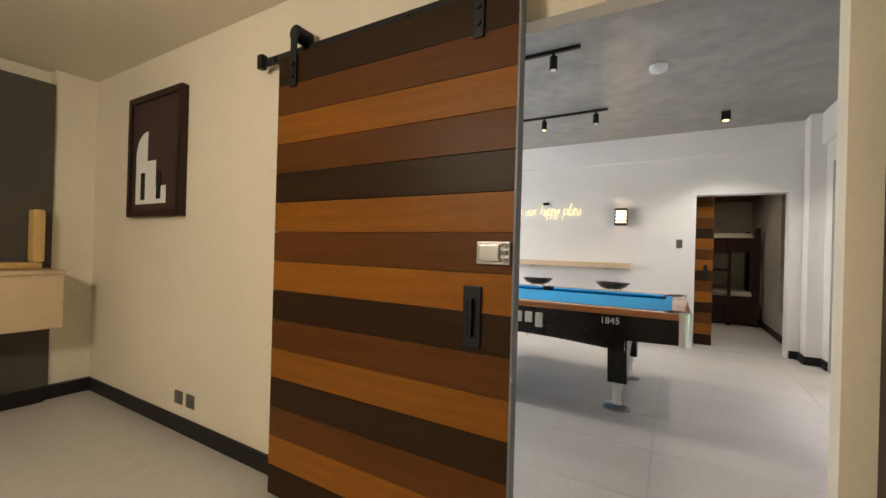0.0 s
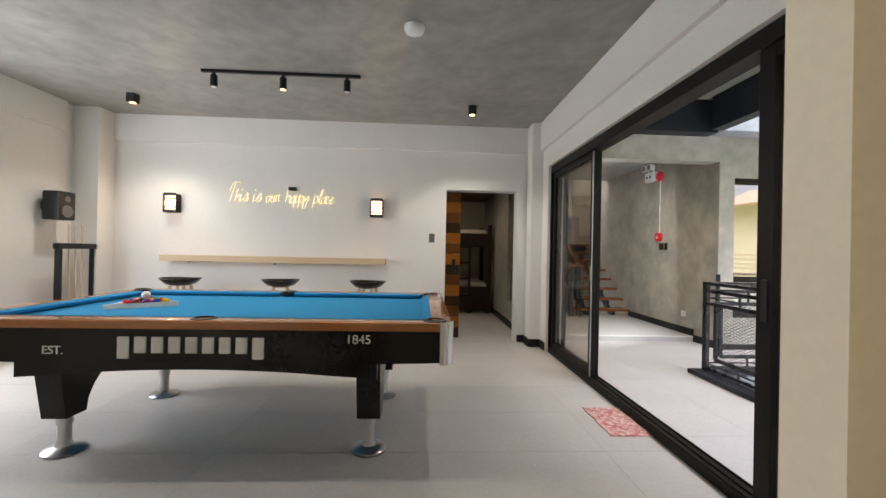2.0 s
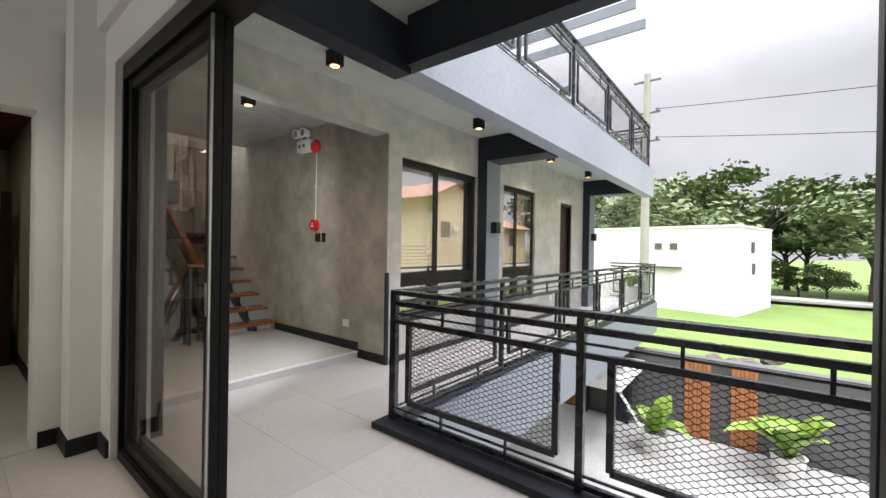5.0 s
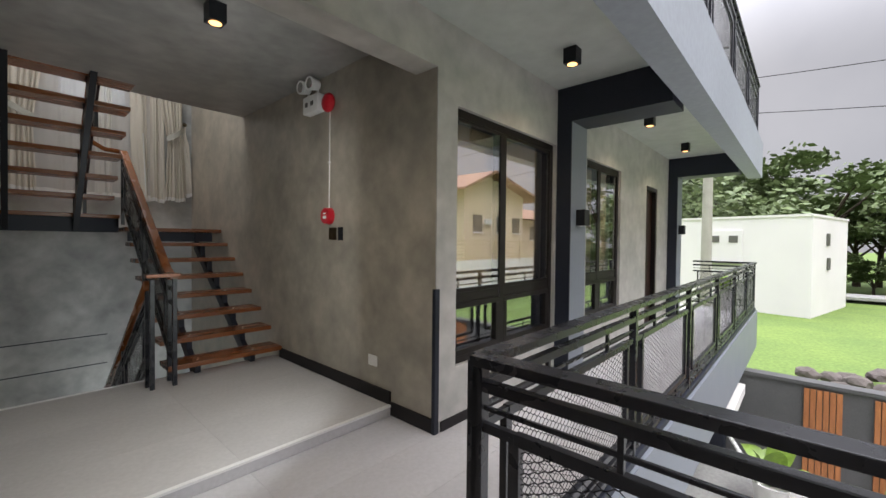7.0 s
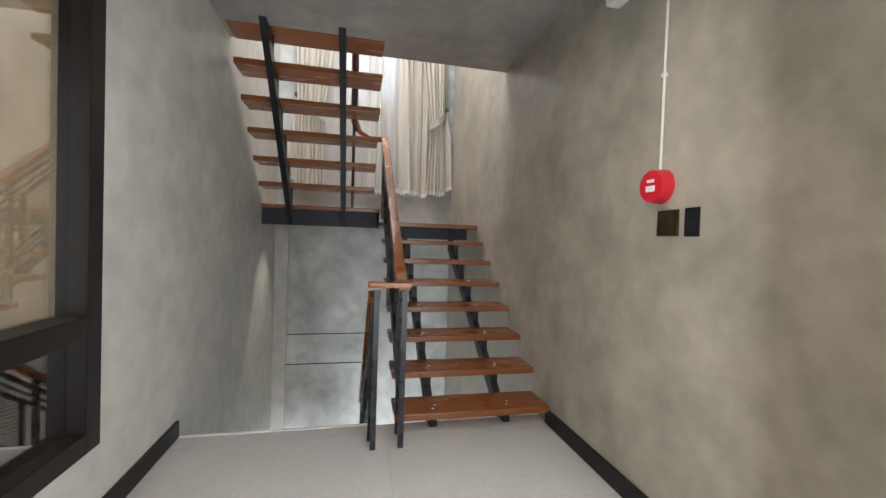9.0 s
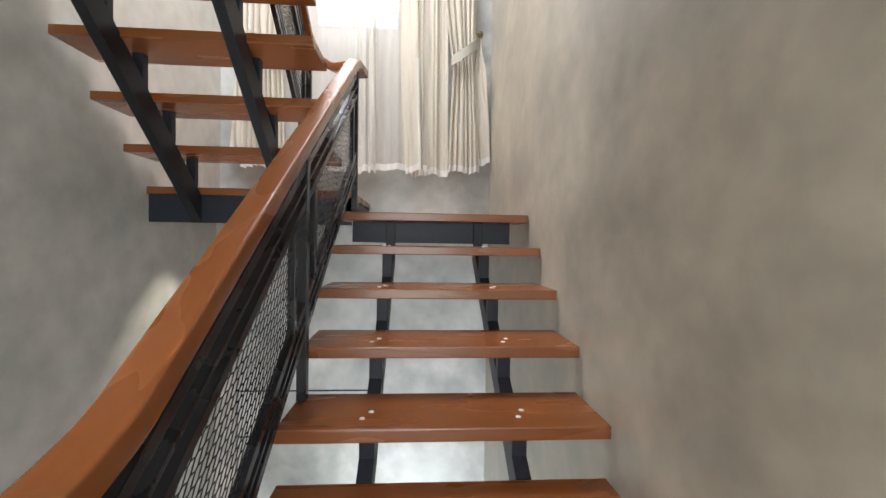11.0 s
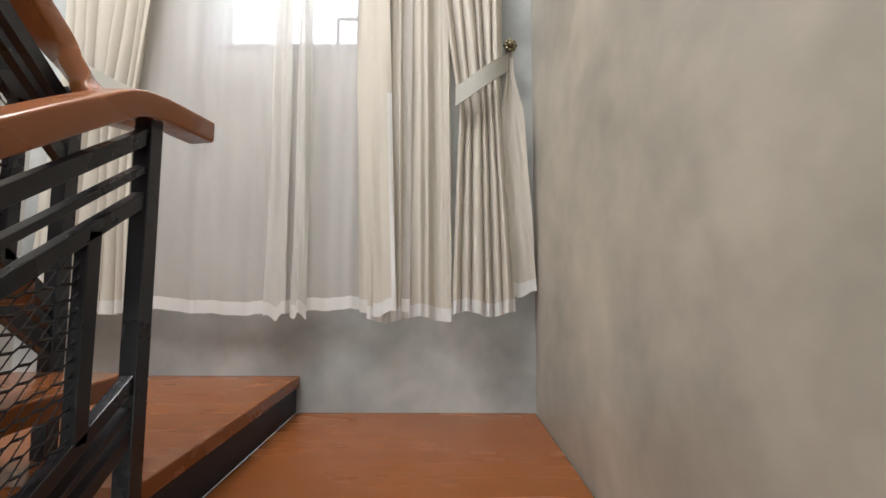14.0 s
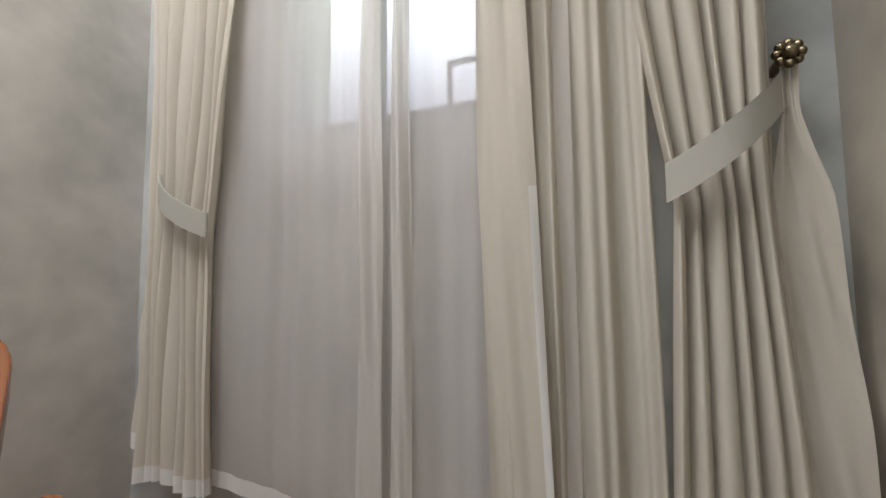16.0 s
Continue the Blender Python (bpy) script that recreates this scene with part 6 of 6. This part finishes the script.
rod = thing("curtain_rod", (3.0, 11.58, 4.85), "dark curtain rod over the stair window", "curtain rod")
bm = bm_new()
cyl(bm, (1.90, 11.58, 4.86), (4.10, 11.58, 4.86), 0.013, seg=12)
part("rod", bm, M_BRASS, rod)


def drape(name, width, folds, depth, label, material, z_hem, seed, hem=0.055, z_top=4.85, nu=150, pleats=False, edge=0.0):
    """width(f) gives (x_left, x_right) at height fraction f from hem 0 to top 1; folds: how many; depth(f): how deep; edge: height of a white turned edge."""
    rng = random.Random(seed)
    ph = [rng.uniform(0, 6.28) for _ in range(4)]
    zs = [0, hem] + [hem + (z_top - z_hem - hem) * (k / 44) ** 1.25 for k in range(1, 45)]
    c = thing(name, ((width(0)[0] + width(0)[1]) / 2, 11.6, z_hem), label, "curtain")
    rows = []
    for h in zs:
        f = h / (z_top - z_hem)
        a, b = width(f)
        row = []
        for k in range(nu + 1):
            u = k / nu
            uu = u + 0.02 * math.sin(u * 9 + ph[0] + f) + 0.012 * math.sin(u * 23 + ph[1])
            t = uu * folds * 6.283 + ph[2]
            if pleats:
                w = 2 * abs(math.sin(t / 2)) ** 0.65 - 1 + 0.25 * math.sin(t * 0.37 + ph[3] + f * 3)
            else:
                w = math.sin(t) + 0.45 * math.sin(uu * folds * 2.7 * 6.283 + ph[3] + f * 2)
            x = a + (b - a) * u + 0.35 * depth(f) * math.cos(t) * (b - a) * 0.4
            y = 11.60 - depth(f) * w + 0.006 * math.sin(f * 17 + u * 11 + ph[1])
            dz = (0.012 * math.sin(u * 8 + ph[0]) + 0.004 * w) * max(0, 1 - f * 6)
            row.append((x, y, z_hem + h + dz))
        rows.append(row)

    def sheet(r0, r1, nm, material, off, c0=0):
        vs, fs = [], []
        for r in rows[r0:r1 + 1]:
            vs += [(x, y - off, z) for x, y, z in r[c0:]]
        n = nu + 1 - c0
        for i in range(r1 - r0):
            for k in range(n - 1):
                fs.append((i * n + k, i * n + k + 1, (i + 1) * n + k + 1, (i + 1) * n + k))
        me = bpy.data.meshes.new(nm)
        me.from_pydata(vs, [], fs)
        me.materials.append(material)
        for p in me.polygons:
            p.use_smooth = True
        return part(nm, me, material, c)
    sheet(1, len(rows) - 1, "fabric", material, 0)
    sheet(0, 1, "hem", M_HEM, 0.0)
    if edge:
        sheet(1, max(i for i, h in enumerate(zs) if h <= edge), "turned_edge", M_HEM, 0.003, nu - max(2, nu // 7))
    return c


def gathered(lo, tie, hi, ft):
    """Edges that run from the hem to a tie at height ft and on to the top."""
    def w(f):
        if f < ft:
            g = (f / ft) ** 1.3
            return tuple(p + (q - p) * g for p, q in zip(lo, tie))
        g = min(1, (f - ft) / (1 - ft) * 1.6) ** 0.9
        return tuple(p + (q - p) * g for p, q in zip(tie, hi))
    return w


FT = 0.30
drape("sheer_curtain", lambda f: (2.36 + 0.03 * f, 3.58), 6, lambda f: 0.009, "white sheer curtain over the stair window", M_SHEER, 1.89, 4)
drape("sheer_fold", lambda f: (2.965 + 0.02 * f, 3.07 - 0.02 * f), 0.55, lambda f: 0.016, "gathered pale fold of the sheer curtain", M_SHEERD, 1.87, 14, nu=40).location.y -= 0.025
drape("sheer_fold", lambda f: (3.085 + 0.005 * f, 3.15 - 0.01 * f), 0.55, lambda f: 0.013, "gathered pale fold of the sheer curtain", M_SHEERD, 1.875, 17, nu=40).location.y -= 0.025
drape("drape", lambda f: (3.40, 3.76 - 0.03 * f), 3.2, lambda f: 0.024, "cream drape hanging in soft folds", M_DRAPE, 1.86, 9, nu=90)
drape("drape_edge", lambda f: (3.375 - 0.03 * min(1, 3 * f), 3.53 - 0.10 * f), 0.7, lambda f: 0.012, "cream drape edge with a white hem", M_DRAPE, 1.885, 21, nu=40, edge=0.95).location.y -= 0.04
drape("tied_drape", gathered((3.76, 4.02), (3.79, 3.97), (3.62, 3.99), FT), 6, lambda f: 0.024, "cream drape tied back to the wall", M_DRAPE, 1.885, 2, nu=180, pleats=True).location.y -= 0.03
drape("drape_flap", gathered((3.965, 4.118), (3.975, 4.07), (4.00, 4.03), 0.75), 0.8, lambda f: 0.010, "loose cream flap hanging from the tie-back", M_DRAPE, 1.97, 31, nu=40, z_top=3.05)
drape("tied_drape", gathered((2.06, 2.42), (2.09, 2.39), (2.03, 2.54), FT), 7, lambda f: 0.024, "pale drape tied back to the wall", M_DRAPE, 1.89, 6, nu=180, pleats=True).location.y -= 0.03
drape("drape_flap", gathered((1.95, 2.10), (2.00, 2.10), (2.03, 2.07), 0.75), 0.8, lambda f: 0.010, "loose pale flap hanging from the tie-back", M_DRAPE, 1.98, 33, nu=40, z_top=3.02)
for xa, za, xb, zb, nm in ((3.77, 2.80, 4.015, 3.005, "right"), (2.42, 2.785, 2.065, 3.01, "left")):
    tb = thing("curtain_tie_back", (xb, 11.6, zb), "grey fabric tie-back looped over a brass knob", "tie-back", "tie-backs")
    bm = bm_new()
    n = 14
    prev = None
    for k in range(n + 1):
        f = k / n
        x, z = xa + (xb - xa) * f, za + (zb - za) * f - 0.10 * f * (1 - f)
        y = 11.525 - 0.035 * math.sin(f * math.pi) + 0.09 * f ** 3
        ring = [bm.verts.new((x, y, z - 0.042)), bm.verts.new((x, y - 0.006, z - 0.042)), bm.verts.new((x, y - 0.006, z + 0.042)), bm.verts.new((x, y, z + 0.042))]
        if prev:
            for j in range(4):
                bm.faces.new((prev[j], prev[(j + 1) % 4], ring[(j + 1) % 4], ring[j]))
        prev = ring
    part("band", bm, cloth("grey_tie", (0.46, 0.45, 0.40), 0.1) if nm == "right" else bpy.data.materials["grey_tie"], tb, smooth=True)
    bm = bm_new()
    cyl(bm, (xb, CURT, zb + 0.06), (xb, 11.60, zb + 0.06), 0.012, seg=12)
    for k in range(8):
        q = (xb + 0.021 * math.cos(k * math.pi / 4), 11.585, zb + 0.06 + 0.021 * math.sin(k * math.pi / 4))
        bmesh.ops.create_uvsphere(bm, u_segments=8, v_segments=6, radius=0.0105, matrix=Matrix.Translation(q))
    bmesh.ops.create_uvsphere(bm, u_segments=16, v_segments=10, radius=0.015, matrix=Matrix.Translation((xb, 11.578, zb + 0.06)))
    part("knob", bm, M_BRASS, tb, "aged brass knob", smooth=True)

# ---- floor tiles, each its own piece ----
def tiles(floor, x0, x1, y0, y1, z, tw, th, material, ox=0.0, oy=0.0):
    gap = 0.0016
    cache = {}
    ix = math.floor((x0 - ox) / tw)
    while ox + ix * tw < x1:
        a, b = max(x0, ox + ix * tw), min(x1, ox + (ix + 1) * tw)
        iy = math.floor((y0 - oy) / th)
        while oy + iy * th < y1:
            c, d = max(y0, oy + iy * th), min(y1, oy + (iy + 1) * th)
            if b - a > 0.02 and d - c > 0.02:
                key = (round(b - a, 3), round(d - c, 3))
                if key not in cache:
                    bm = bm_new()
                    w, h = key[0] / 2 - gap / 2, key[1] / 2 - gap / 2
                    prism(bm, ((-w, -h), (w, -h), (w, h), (-w, h)), "z", -0.012, -0.0015)
                    bmesh.ops.inset_region(bm, faces=[f for f in bm.faces if f.normal.z > 0.5 or f.calc_center_median().z > -0.002], thickness=0.001, depth=0.0015)
                    cache[key] = mesh_of("tile", bm, material)
                ob = new("tile", cache[key])
                ob.parent = floor
                ob.location = ((a + b) / 2, (c + d) / 2, z)
            iy += 1
        ix += 1


FL = bpy.data.objects["floor"]
tiles(FL, -4.2, 1.75, 1.72, 6.71, 0.0, 1.2, 0.6, M_TILE, 0.15, 0.1)
tiles(FL, -4.05, 2.2, -3.0, 1.72, 0.0, 1.2, 0.6, M_TILE, 0.15, 0.12)
tiles(FL, 0.45, 1.64, 6.71, 10.7, 0.0, 1.2, 0.6, M_TILE, 0.15, 0.1)
tiles(FL, 1.90, 3.08, -1.0, STEPY - 0.012, 0.0, 0.6, 1.2, M_TILE_O, 1.9, 0.3)
tiles(FL, 3.08, 12.3, 5.36, FRONT, 0.0, 1.2, 0.6, M_TILE_O, 3.08, 5.36)
tiles(FL, 3.08, HALLX, FRONT, STEPY - 0.012, 0.0, 0.6, 1.2, M_TILE_O, 3.08, 5.36)
tiles(bpy.data.objects["hall_step"], 1.84, HALLX, STEPY + 0.012, 8.79, HALLZ, 1.2, 0.6, M_TILE, 1.84, STEPY)
